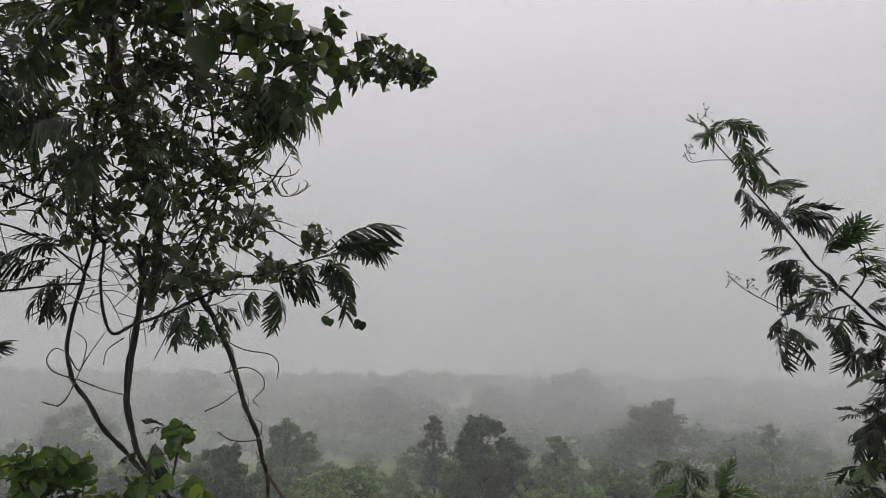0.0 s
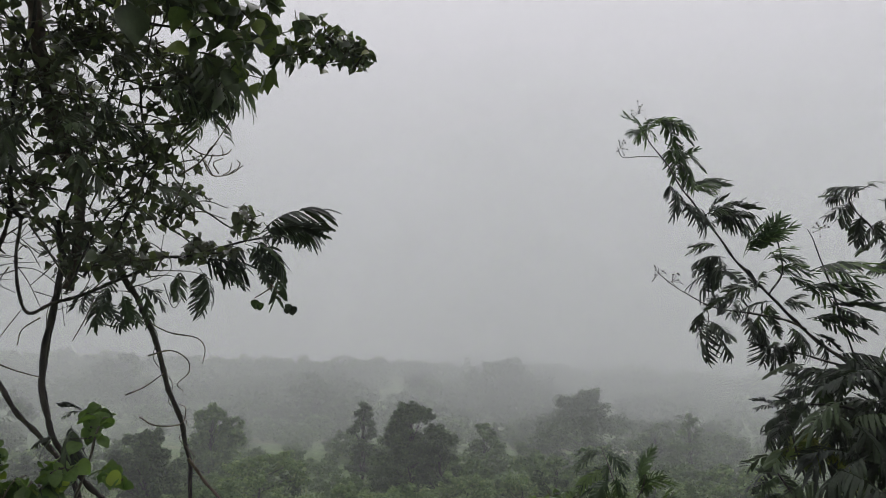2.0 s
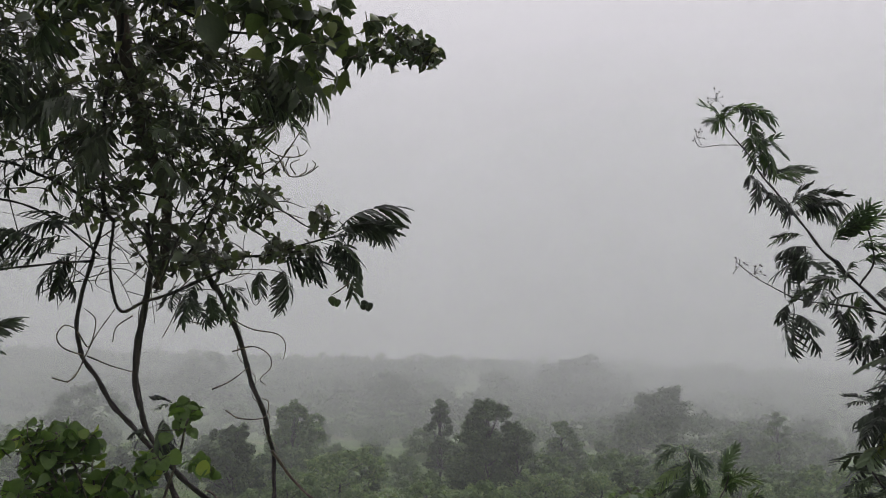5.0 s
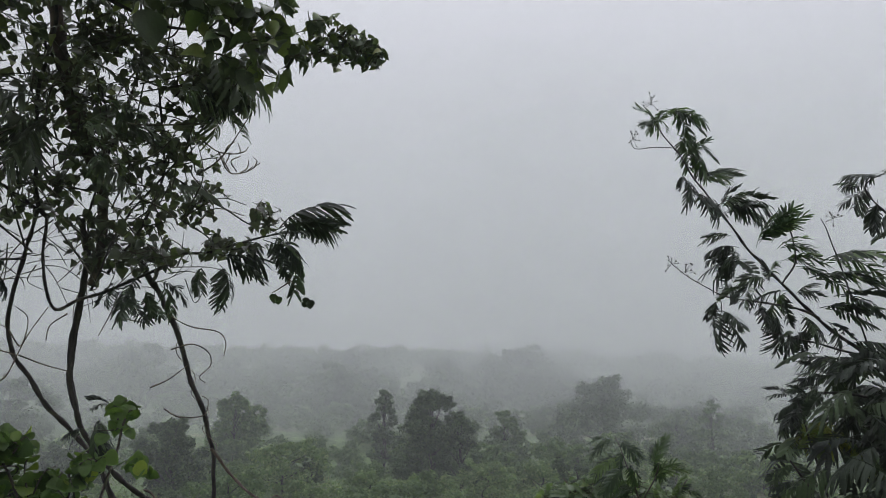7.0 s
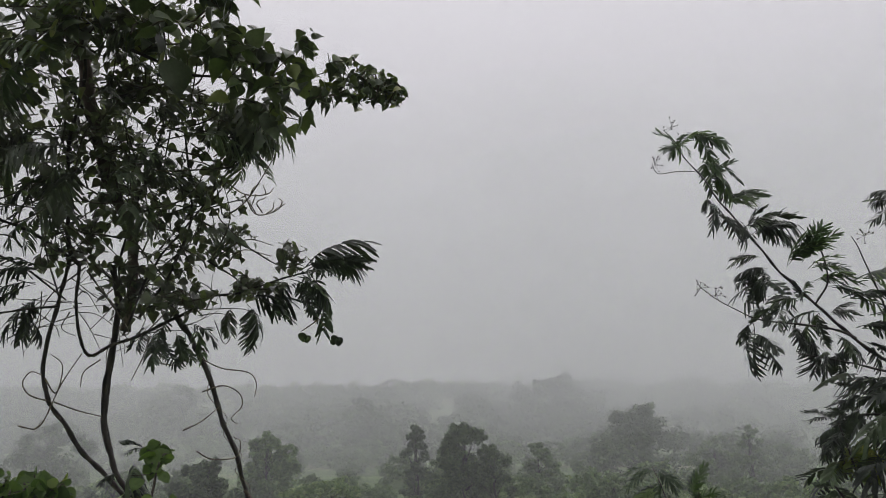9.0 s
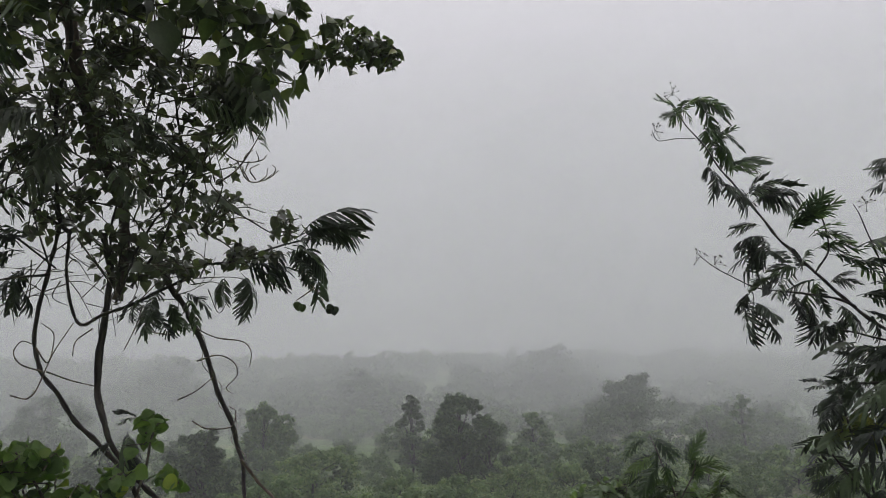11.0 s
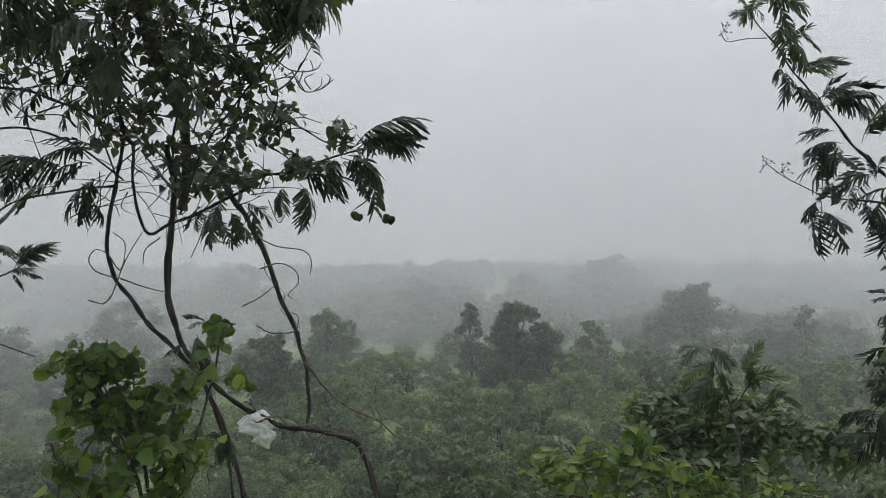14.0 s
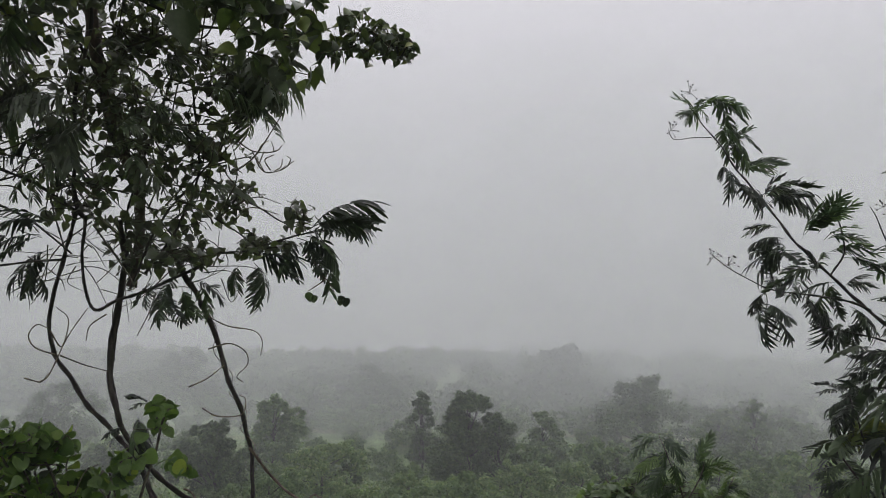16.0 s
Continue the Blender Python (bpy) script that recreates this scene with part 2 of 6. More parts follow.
def part(name, me, parent, label="", kind=""):
    """Links a mesh as one part under a thing or a part."""
    ob = new(name, me)
    ob.parent = parent
    return tagged(ob, label, kind=kind)


def thing(name, at, label, category, group="", kind=""):
    """An empty at the thing's base; its parts are given in world metres."""
    ob = new(name)
    ob.location = at if group else (at[0], at[1], height(at[0], at[1]))
    ob.empty_display_size = 0.2
    return tagged(ob, label, category, group, kind)


def world_part(name, me, parent, label="", kind=""):
    """A part whose mesh is in world metres, under a thing that stands elsewhere."""
    ob = part(name, me, parent, label, kind)
    ob.matrix_parent_inverse = Matrix.Translation(parent.location).inverted()
    return ob


def spline(points, steps=5):
    """Points of a smooth curve through the given ones (Catmull-Rom)."""
    p = [Vector(q) for q in points]
    p = [p[0] * 2 - p[1], *p, p[-1] * 2 - p[-2]]
    res = []
    for i in range(1, len(p) - 2):
        for k in range(steps):
            t = k / steps
            a, b, c, d = p[i - 1], p[i], p[i + 1], p[i + 2]
            res.append(0.5 * (2 * b + (c - a) * t + (2 * a - 5 * b + 4 * c - d) * t * t + (3 * b - a - 3 * c + d) * t ** 3))
    res.append(p[-2].copy())
    return res


def tube(points, r0, r1, sides=7, steps=5, knots=0.12, verts=None, faces=None):
    """A tapering stem along a smooth curve, slightly knotted; adds to verts and faces where these are given."""
    verts = [] if verts is None else verts
    faces = [] if faces is None else faces
    line = spline(points, steps)
    base, last = len(verts), len(line) - 1
    side = None
    for i, q in enumerate(line):
        ahead = (line[min(i + 1, last)] - line[max(i - 1, 0)]).normalized()
        if side is None:
            side = ahead.orthogonal().normalized()
        side = (side - ahead * side.dot(ahead)).normalized()
        up = ahead.cross(side)
        r = (r0 + (r1 - r0) * i / last) * (1 + knots * math.sin(i * 1.7 + q.x * 9) + knots * rng.uniform(-1, 1))
        for k in range(sides):
            a = 2 * math.pi * k / sides
            verts.append(q + (side * math.cos(a) + up * math.sin(a)) * r)
    for i in range(last):
        for k in range(sides):
            a, b = base + i * sides + k, base + i * sides + (k + 1) % sides
            faces.append((a, b, b + sides, a + sides))
    faces.append(tuple(base + k for k in reversed(range(sides))))
    faces.append(tuple(base + last * sides + k for k in range(sides)))
    return verts, faces


def stem(name, parent, points, r0, r1, mat, label="", sides=8):
    line = spline(points, 4)
    kink = min(0.012, 1.1 * max(r0, r1))
    line = [q + noise.noise_vector(q * 8) * kink for q in line]
    return world_part(name, mesh_of(name, *tube(line, r0, r1, sides, 2), mat), parent, label)


def blade(outline, fold, droop, tipdroop=0.0):
    """A leaf of unit length along x from half-widths (x, w): folded along its midrib and drooping. Returns verts, faces."""
    verts, faces = [], []
    for x, w in outline:
        z = -droop * x * x - tipdroop * max(0, x - 0.6)
        verts += [Vector((x, -w, z + fold * w)), Vector((x, 0, z)), Vector((x, w, z + fold * w))]
    for i in range(len(outline) - 1):
        a, b = 3 * i, 3 * i + 3
        faces += [(a, b, b + 1, a + 1), (a + 1, b + 1, b + 2, a + 2)]
    return verts, faces


HEART_SHAPE = [(-0.10, 0.16), (-0.02, 0.36), (0.14, 0.47), (0.36, 0.44), (0.58, 0.31), (0.80, 0.14), (1.0, 0.01)]
ROUND_SHAPE = [(0.0, 0.03), (0.12, 0.14), (0.35, 0.27), (0.62, 0.35), (0.85, 0.27), (0.97, 0.10), (1.0, 0.01)]
OVAL_SHAPE = [(0.0, 0.02), (0.15, 0.16), (0.38, 0.24), (0.62, 0.22), (0.84, 0.12), (1.0, 0.01)]


BLUNT_HEART = [(-0.14, 0.20), (-0.05, 0.42), (0.12, 0.55), (0.36, 0.57), (0.60, 0.47), (0.80, 0.28), (0.93, 0.08), (1.0, 0.01)]


def heart_mesh(name, mat, fold, droop, wave, shape=HEART_SHAPE):
    verts, faces = blade(shape, fold, droop, 0.3)
    for i, v in enumerate(verts):
        v.z += wave * math.sin(v.x * 7 + v.y * 9 + i)
    n = len(verts)
    verts += [Vector((0, -0.012, 0)), Vector((0, 0.012, 0)), Vector((-0.42, 0.010, 0.10)), Vector((-0.42, -0.010, 0.10))]
    return mesh_of(name, verts, faces + [(n, n + 1, n + 2, n + 3)], mat)


def oval_mesh(name, mat, fold, droop, shape=OVAL_SHAPE):
    verts, faces = blade(shape, fold, droop)
    for i, v in enumerate(verts):
        v.z += 0.03 * math.sin(v.x * 8 + v.y * 11 + i)
    return mesh_of(name, verts, faces, mat)


def frond_data(seed, pairs=10, spread=0.36, droop=0.25):
    """A twice-feathered leaf of unit length along x: a curved midrib with combs of long, narrow, finely toothed pinnae on both sides."""
    r = random.Random(seed)
    verts, faces = [], []
    bend, sway = r.uniform(0.0, 0.5), r.uniform(-0.25, 0.25)
    lean = {-1: r.uniform(-0.75, 0.45), 1: r.uniform(-0.75, 0.45)}  # how far each comb folds up or hangs
    angle, closing = r.uniform(50, 78), r.uniform(22, 46)
    tilt = {-1: r.uniform(-0.8, 0.8), 1: r.uniform(-0.8, 0.8)}

    def rib(x):
        return Vector((x * (1 - 0.12 * bend), sway * x * x, 0.12 * math.sin(x * 2.4) - bend * x * x))
    xs = [0.0, 0.12] + [0.22 + 0.74 * i / (pairs - 1) for i in range(pairs)]
    for i, x in enumerate(xs):
        q, w = rib(x), 0.010 * (1 - 0.7 * x)
        verts += [q + Vector((0, w, 0)), q + Vector((0, -w * 0.5, w)), q + Vector((0, -w * 0.5, -w))]
    for i in range(len(xs) - 1):
        for k in range(3):
            a, b = 3 * i + k, 3 * i + (k + 1) % 3
            faces.append((a, b, b + 3, a + 3))
    for i in range(pairs):
        x, u_all = xs[i + 2], i / (pairs - 1)
        base = rib(x)
        full = spread * (0.60 + 0.52 * math.sin(math.pi * (0.12 + 0.66 * u_all)))
        for s in (-1, 1):
            if r.random() < 0.05:
                continue
            ln = full * r.uniform(0.86, 1.08)
            ang = radians(angle - closing * u_all + r.gauss(0, 7))
            ahead = Vector((math.cos(ang), s * math.sin(ang), lean[s] + r.gauss(0, 0.16))).normalized()
            flat = Vector((-ahead.y, ahead.x, 0)).normalized()
            roll, curl = tilt[s] + r.gauss(0, 0.3), r.uniform(-0.05, 0.28)
            n0, seg = len(verts), 7
            for j in range(seg + 1):
                u = j / seg
                q = base + ahead * ln * u + Vector((curl * ln * u * u, 0, -droop * ln * u * u * 1.3))
                w = 0.0285 * (0.25 if j == 0 else 0.42 if j == seg else (1.0 if j % 2 else 0.78) * (0.9 if j == seg - 1 else 1))
                lift_w = Vector((0, 0, w * roll))
                verts += [q + flat * w + lift_w, q, q - flat * w - lift_w]
            for j in range(seg):
                a, b = n0 + 3 * j, n0 + 3 * j + 3
                faces += [(a, b, b + 1, a + 1), (a + 1, b + 1, b + 2, a + 2)]
            k = 3 * (i + 2)
            faces += [(k, k + 1, n0 + 1), (k + 1, k + 2, n0 + 1)]
    return verts, faces


FRONDS = [mesh_of("frond", *frond_data(30 + i, 12 + i % 4, 0.24 + 0.03 * (i % 3), 0.15 + 0.3 * (i % 3)), FROND, False) for i in range(12)]
FRONDS_LIT = [mesh_of("lit_frond", *frond_data(130 + i, 12 + i % 4, 0.24 + 0.03 * (i % 3), 0.15 + 0.3 * (i % 3)), FROND_LIT, False) for i in range(9)]
FRONDS_FRESH = [mesh_of("fresh_frond", *frond_data(60 + i, 11 + i % 3, 0.28, 0.3), FROND_FRESH, False) for i in range(6)]
FRONDS_YELLOW = [mesh_of("yellow_frond", *frond_data(80 + i, 11 + i % 3, 0.28, 0.4), FROND_YELLOW, False) for i in range(3)]
FROND_TIP = {me.name: Vector(max((v.co for v in me.vertices), key=lambda c: c.x)) for me in FRONDS + FRONDS_FRESH + FRONDS_YELLOW + FRONDS_LIT}
HEARTS = [heart_mesh("heart_leaf", HEART, 0.12 + 0.09 * i, 0.12 + 0.1 * (i % 3), 0.02) for i in range(4)]
HEARTS_LIT = [heart_mesh("lush_heart_leaf", HEART_LIT, 0.10 + 0.08 * i, 0.10 + 0.1 * (i % 3), 0.015) for i in range(4)]
HEARTS_FRESH = [heart_mesh("fresh_heart_leaf", HEART_FRESH, 0.12 + 0.1 * i, 0.1 + 0.1 * (i % 3), 0.035, BLUNT_HEART) for i in range(4)]
OVALS = [oval_mesh("oval_leaf", OVAL, 0.25 + 0.15 * i, 0.1 + 0.12 * i) for i in range(3)]
ROUNDS = [oval_mesh("round_leaf", YOUNG, 0.25 + 0.2 * i, 0.05 + 0.15 * i, ROUND_SHAPE) for i in range(3)]
SHOOTS = ROUNDS + [oval_mesh("shoot_leaf", YOUNG, 0.2 + 0.2 * i, 0.1 + 0.2 * i) for i in range(3)]
YOUNGS = [oval_mesh("young_leaf", SPROUT, 0.3 + 0.2 * i, 0.05 + 0.1 * i) for i in range(2)]


def basis(base, ahead, up, size):
    """A pose with x along ahead, z near up, at a uniform size."""
    x = ahead.normalized()
    z = up - x * up.dot(x)
    z = z.normalized() if z.length > 1e-4 else x.orthogonal().normalized()
    y = z.cross(x)
    m = Matrix((x, y, z)).transposed().to_4x4()
    return Matrix.Translation(base) @ m @ Matrix.Scale(size, 4)


def place(name, me, parent, m):
    ob = part(name, me, parent)
    ob.matrix_parent_inverse = Matrix.Translation(parent.location).inverted()
    ob.matrix_basis = m
    return ob


def fronds_between(parent, pairs, bank, depth=0.12, more=(1, 2, 2), wind=(0, 0, 0)):
    """Fronds from base to tip, six numbers each, turned so that they hang naturally."""
    for x0, y0, z0, x1, y1, z1 in pairs:
        a, b = Vector((x0, y0, z0)), Vector((x1, y1, z1))
        b = b + Vector((0, rng.uniform(-depth, depth), 0))
        up = Vector((rng.uniform(-0.3, 0.3), rng.uniform(-0.9, 0.3), 1))
        me = rng.choice(bank)
        end = FROND_TIP[me.name]  # turned so that the arched midrib itself ends at the tip
        turn = end.rotation_difference(Vector((1, 0, 0))).to_matrix().to_4x4()
        place("frond", me, parent, basis(a, b - a, up, (b - a).length / end.length) @ turn)
        for k in range(rng.choice(more)):  # shorter ones from the same shoot
            c = b + Vector((rng.gauss(0, 0.3), rng.gauss(0, 0.5), rng.gauss(-0.1, 0.25))) * (b - a).length + Vector(wind) * (b - a).length
            place("frond", rng.choice(bank), parent, basis(a + (b - a) * 0.1, c - a, up, (b - a).length * rng.uniform(0.6, 0.9)))


def joined(items, name, mat):
    """One mesh of many copies: items are (mesh, pose)."""
    vs, fs, at = [], [], 0
    for me, m in items:
        n = len(me.vertices)
        co = np.empty(n * 3)
        me.vertices.foreach_get("co", co)
        mm = np.array(m)
        vs.append(co.reshape(n, 3) @ mm[:3, :3].T + mm[:3, 3])
        fs += [tuple(at + k for k in p.vertices) for p in me.polygons]
        at += n
    return mesh_of(name, np.concatenate(vs), fs, mat)


class Foliage:
    """Collects the twigs and leaves of one plant: the first 300 leaves as parts, the rest joined."""

    def __init__(self, parent, leaf_name, bank, rest_mat, most=290, tumble=0.8):
        self.parent, self.leaf_name, self.bank, self.rest_mat, self.most, self.tumble = parent, leaf_name, bank, rest_mat, most, tumble
        self.items, self.tv, self.tf = [], [], []

    def leaf(self, at, size, hang=0.6, ahead=None):
        d = ahead or Vector((rng.gauss(0, 1), rng.gauss(0, 1), rng.gauss(0, 0.6) - hang))
        up = Vector((rng.gauss(0, self.tumble), rng.gauss(0, self.tumble) - 0.35, 1))
        self.items.append((rng.choice(self.bank), basis(Vector(at), d, up, size * rng.uniform(0.65, 1.25))))

    def cluster(self, centre, radii, twigs, per_twig, size, root=None, hang=0.6):
        """Twigs that wander out from near the middle (or from root) of an ellipsoid, with leaves along them."""
        c = Vector(centre)
        for i in range(twigs):
            d = Vector((rng.gauss(0, 1), rng.gauss(0, 1), rng.gauss(0, 1))).normalized()
            end = c + Vector((d.x * radii[0], d.y * radii[1], d.z * radii[2])) * rng.uniform(0.55, 1.05)
            start = Vector(root) if root and i % 3 == 0 else c + Vector((rng.uniform(-.5, .5) * radii[0], rng.uniform(-.5, .5) * radii[1], rng.uniform(-.5, .5) * radii[2]))
            mid = (start + end) / 2 + Vector((rng.gauss(0, 0.15) * radii[0], rng.gauss(0, 0.15) * radii[1], rng.gauss(0.1, 0.15) * radii[2]))
            tube([start, mid, end], 0.0045, 0.002, 4, 4, 0.1, self.tv, self.tf)
            line = spline([start, mid, end], 6)
            for k in range(per_twig):
                q = line[min(len(line) - 1, 2 + int(k / per_twig * (len(line) - 2)))]
                off = Vector((rng.gauss(0, 1), rng.gauss(0, 1), rng.gauss(0, 1))).normalized() * size * rng.uniform(0.3, 0.8)
                self.leaf(q + off, size, hang)

    def finish(self):
        rng.shuffle(self.items)
        for me, m in self.items[:self.most]:
            place(self.leaf_name, me, self.parent, m)
        if len(self.items) > self.most:
            world_part("foliage", joined(self.items[self.most:], "foliage", self.rest_mat), self.parent, kind="stuff")
        if self.tv:
            world_part("twig_tangle", mesh_of("twig_tangle", self.tv, self.tf, TWIG), self.parent, "thin tangled brown twigs", "stuff")


# ---- the ground: a shelf on the hillside, the slope, the valley and the far ridge ----
def step(a, b, x):
    t = min(1, max(0, (x - a) / (b - a)))
    return t * t * (3 - 2 * t)


def height(x, y):
    d = math.hypot(x, y)
    z = -0.45 * step(1.5, 5, y) - 9.3 * step(3, 22, y)
    # Added unseen rise behind the camera; it keeps sky light off leaves facing it.
    z += 5.5 * step(-3, -30, y) + 14 * step(-20, -160, y)
    rough = noise.noise((x * 0.05, y * 0.05, 3.1)) * 1.0 + noise.noise((x * 0.3, y * 0.3, 8.0)) * 0.16
    z += rough * step(6, 30, d)
    if y > 0:
        z += 5.0 * step(100, 215, d) * (1 + 0.25 * noise.noise((x * 0.012, y * 0.012, 1.7)))
        z += 1.5 * noise.noise((x * 0.04, y * 0.04, 5.0)) * step(110, 180, d) - 60 * step(230, 700, d)
    return z


def build_ground():
    rings = [0.0, 0.8, 1.6]
    while rings[-1] < 2600:
        rings.append(rings[-1] * 1.065 + 0.35)
    n, verts, faces = 150, [(0, 0, height(0, 0))], []
    for r in rings[1:]:
        for k in range(n):
            a = 2 * math.pi * k / n
            x, y = r * math.sin(a), r * math.cos(a)
            verts.append((x, y, height(x, y)))
    for k in range(n):
        faces.append((0, 1 + (k + 1) % n, 1 + k))
    for i in range(len(rings) - 2):
        for k in range(n):
            a, b = 1 + i * n + k, 1 + i * n + (k + 1) % n
            faces.append((a, b, b + n, a + n))
    g = new("ground", mesh_of("ground", verts, faces, GROUND))
    return tagged(g, "grassy hillside falling into a misty green valley", "ground", kind="structure")


ground = build_ground()

def rooted(parent, at, radius, mat=None):
    """A stem's foot, from the point at down into the ground."""
    x, y, z = at
    g = height(x, y) - 0.15
    line = [(x, y, z + 0.02), (x + 0.02, y + 0.01, (z + g) / 2), (x + 0.01, y + 0.03, g)]
    world_part("foot", mesh_of("foot", *tube(line, radius, radius * 1.35, 8, 4), mat or BARK), parent)


# ---- mist over the valley, and a near veil added to lift the darks ----
MIST_TOP = 75.0


def mist_bank(radius, amount, seed, aside=None):
    n, rows, verts, faces = 96, 8, [], []
    for j in range(rows + 1):
        for k in range(n):
            a = 2 * math.pi * k / n
            r = radius * (1 + 0.05 * math.sin(3 * a + seed) + 0.03 * math.sin(7 * a + 2 * seed))
            verts.append((r * math.sin(a), r * math.cos(a), -16 + (MIST_TOP + 20) * j / rows if radius > 10 else -1.5 + 7 * j / rows))
    for j in range(rows):
        for k in range(n):
            a, b = j * n + k, j * n + (k + 1) % n
            faces.append((a, b, b + n, a + n))
    ob = new("mist", mesh_of("mist", verts, faces, mist_material("mist", amount, seed, aside)))
    tagged(ob, "thin grey drifting mist over the valley, nearest veil added to lift darks", "mist", "banks of mist", "stuff")


# The 2.75 m sheet is an added veil that lifts dark tones like lens haze.
for i, (r, amount) in enumerate([(2.75, 0.013), (17, 0.03), (30, 0.05), (46, 0.03), (56, 0.035), (65, 0.08), (72, 0.07), (77, 0.07), (82, 0.095), (87, 0.095), (93, 0.105), (100, 0.105),
                                 (109, 0.09), (116, 0.09), (131, 0.095), (140, 0.095), (160, 0.105), (170, 0.105)]):
    mist_bank(r, amount, i + 1)
for i, (r, amount) in enumerate([(102, 0.11), (105, 0.11), (108, 0.11), (144, 0.12), (147, 0.12), (150, 0.12), (153, 0.12)]):
    mist_bank(r, amount, i + 31, (2.0, 42.0))
mist_bank(40, 0.07, 17, (-4.0, -24.0))
mist_bank(49, 0.06, 18, (-4.0, -26.0))
mist_bank(53, 0.06, 19, (-4.0, -26.0))


# ---- valley trees and shrubs ----
def leaf_cards(verts, faces, centre, radii, count, size, r, flatten=0.0):
    """Small folded leaf sprays over and inside a lobe, more of them near its skin and upper side."""
    c = Vector(centre)
    for i in range(count):
        d = Vector((r.gauss(0, 1), r.gauss(0, 1), r.gauss(0, 1))).normalized()
        if d.z < -0.45 and r.random() < 0.6:
            d.z = -d.z
        k = r.uniform(0.72, 1.08) if r.random() < 0.85 else r.uniform(0.3, 1.2)
        q = c + Vector((d.x * radii[0], d.y * radii[1], d.z * radii[2])) * k
        out_way = (d + Vector((r.gauss(0, .3), r.gauss(0, .3), r.gauss(0, .3) + 0.35))).normalized()
        x = out_way.orthogonal().normalized()
        x = (Matrix.Rotation(r.uniform(0, 6.28), 3, out_way) @ x)
        y = out_way.cross(x)
        s = size * r.uniform(0.55, 1.3)
        n = len(verts)
        verts += [q - x * s, q - y * s * 0.5 - out_way * s * 0.2, q + x * s - out_way * s * 0.3, q + y * s * 0.5 - out_way * s * 0.15]
        faces += [(n, n + 1, n + 2), (n, n + 2, n + 3)]


def crown_data(seed, w, h, lobes, per_lobe, size, start=0.3, point=0.0):
    """A billowing crown of lobes, each of several smaller clumps, between start * h and h over the root; point narrows it to the top."""
    r = random.Random(seed)
    verts, faces, limbs = [], [], []
    for i in range(lobes):
        u = (i + 0.5) / lobes
        z = h * (start + (0.93 - start) * u)
        reach = w * 0.5 * (math.sin(math.pi * min(1, 0.24 + 0.70 * u)) ** 0.7) * (1 - point * u)
        a = i * 2.4 + r.uniform(-.7, .7)
        k = r.uniform(0.35, 1.0)
        c = Vector((reach * k * math.cos(a), reach * k * math.sin(a), z + r.uniform(-.06, .06) * h))
        rad = max(0.13 * w, reach * r.uniform(0.28, 0.50))
        clumps = 6
        for j in range(clumps):
            d = Vector((r.gauss(0, 1), r.gauss(0, 1), r.gauss(0.25, 0.8))).normalized()
            q = c + Vector((d.x, d.y, d.z * 0.7)) * rad * r.uniform(0.45, 0.95)
            small = rad * r.uniform(0.34, 0.58)
            leaf_cards(verts, faces, q, (small, small, small * 0.8), per_lobe // clumps, size, r)
        limbs.append(c)
    return verts, faces, limbs


def valley_tree(name, seed, w, h, lobes, per_lobe, size, mat, start=0.3, point=0.0, trunk_r=0.14):
    """Meshes of a tree's trunk with limbs, and of its crown, rooted at the origin."""
    verts, faces, limbs = crown_data(seed, w, h, lobes, per_lobe, size, start, point)
    tv, tf = tube([(0, 0, -0.6), (0.05 * w, 0, h * 0.25), (-0.03 * w, 0.03 * w, h * 0.55), (0, 0, h * 0.85)], trunk_r, trunk_r * 0.25, 6, 3)
    for c in limbs:
        z0 = max(0.15 * h, c.z - 0.25 * h)
        tube([(0, 0, z0), (c.x * 0.45, c.y * 0.45, (z0 + c.z) / 2), tuple(c)], trunk_r * 0.42, trunk_r * 0.1, 3, 2, 0.1, tv, tf)
    return mesh_of("trunk", tv, tf, BARK), mesh_of("crown", verts, faces, mat, False)


def plant(name, meshes, x, y, turn, size, label, category, group, sink=0.0):
    t = thing(name, (x, y, height(x, y) - sink), label, category, group)
    t.rotation_euler = (0, 0, turn)
    t.scale = (size, size, size)
    part("trunk", meshes[0], t)
    part("crown", meshes[1], t)
    return t


def broad_tree(seed, w, h, mat, size=0.17, lobes=13, per_lobe=330, start=0.2, point=0.0):
    return valley_tree("tree", seed, w, h, lobes, per_lobe, size, mat, start, point)


def tree_to(seed, w, x, y, z_top, label, *rest):
    """A valley tree of width w whose top reaches the height z_top."""
    h = (z_top - height(x, y)) * 1.02
    plant("valley_tree", broad_tree(seed, w, h, *rest), x, y, 0, 1, label, "tree", "trees in the valley")


tree_to(101, 6.4, 9.0, 59.2, -2.22, "dark leafy tree standing alone in the valley", CROWN_DARK, 0.12, 44, 560, 0.06, 0.12)
tree_to(102, 4.0, 11.0, 57.7, -4.04, "lower dark tree against a taller one in the valley", CROWN_DARK, 0.13, 15, 280, 0.10, 0.2)
tree_to(103, 3.6, 6.0, 69.6, -2.84, "slim dark tree in the misty valley", CROWN_DARK, 0.15, 30, 300, 0.08, 0.45)
tree_to(104, 10.0, 31.0, 79.1, -2.07, "broad domed tree fading into mist", CROWN_DARK, 0.22, 25, 297, 0.15)
tree_to(105, 3.4, 38.6, 69.9, -3.34, "upright tree in the misty valley", CROWN_MID, 0.2, 20, 180, 0.15, 0.4)
tree_to(106, 6.0, 36.6, 73.1, -5.10, "low spreading tree in the misty valley", CROWN_MID, 0.2, 17, 234, 0.15)
tree_to(107, 5.6, -6.9, 65.5, -3.32, "rounded green tree in the misty valley", CROWN_MID, 0.18, 20, 297, 0.15)
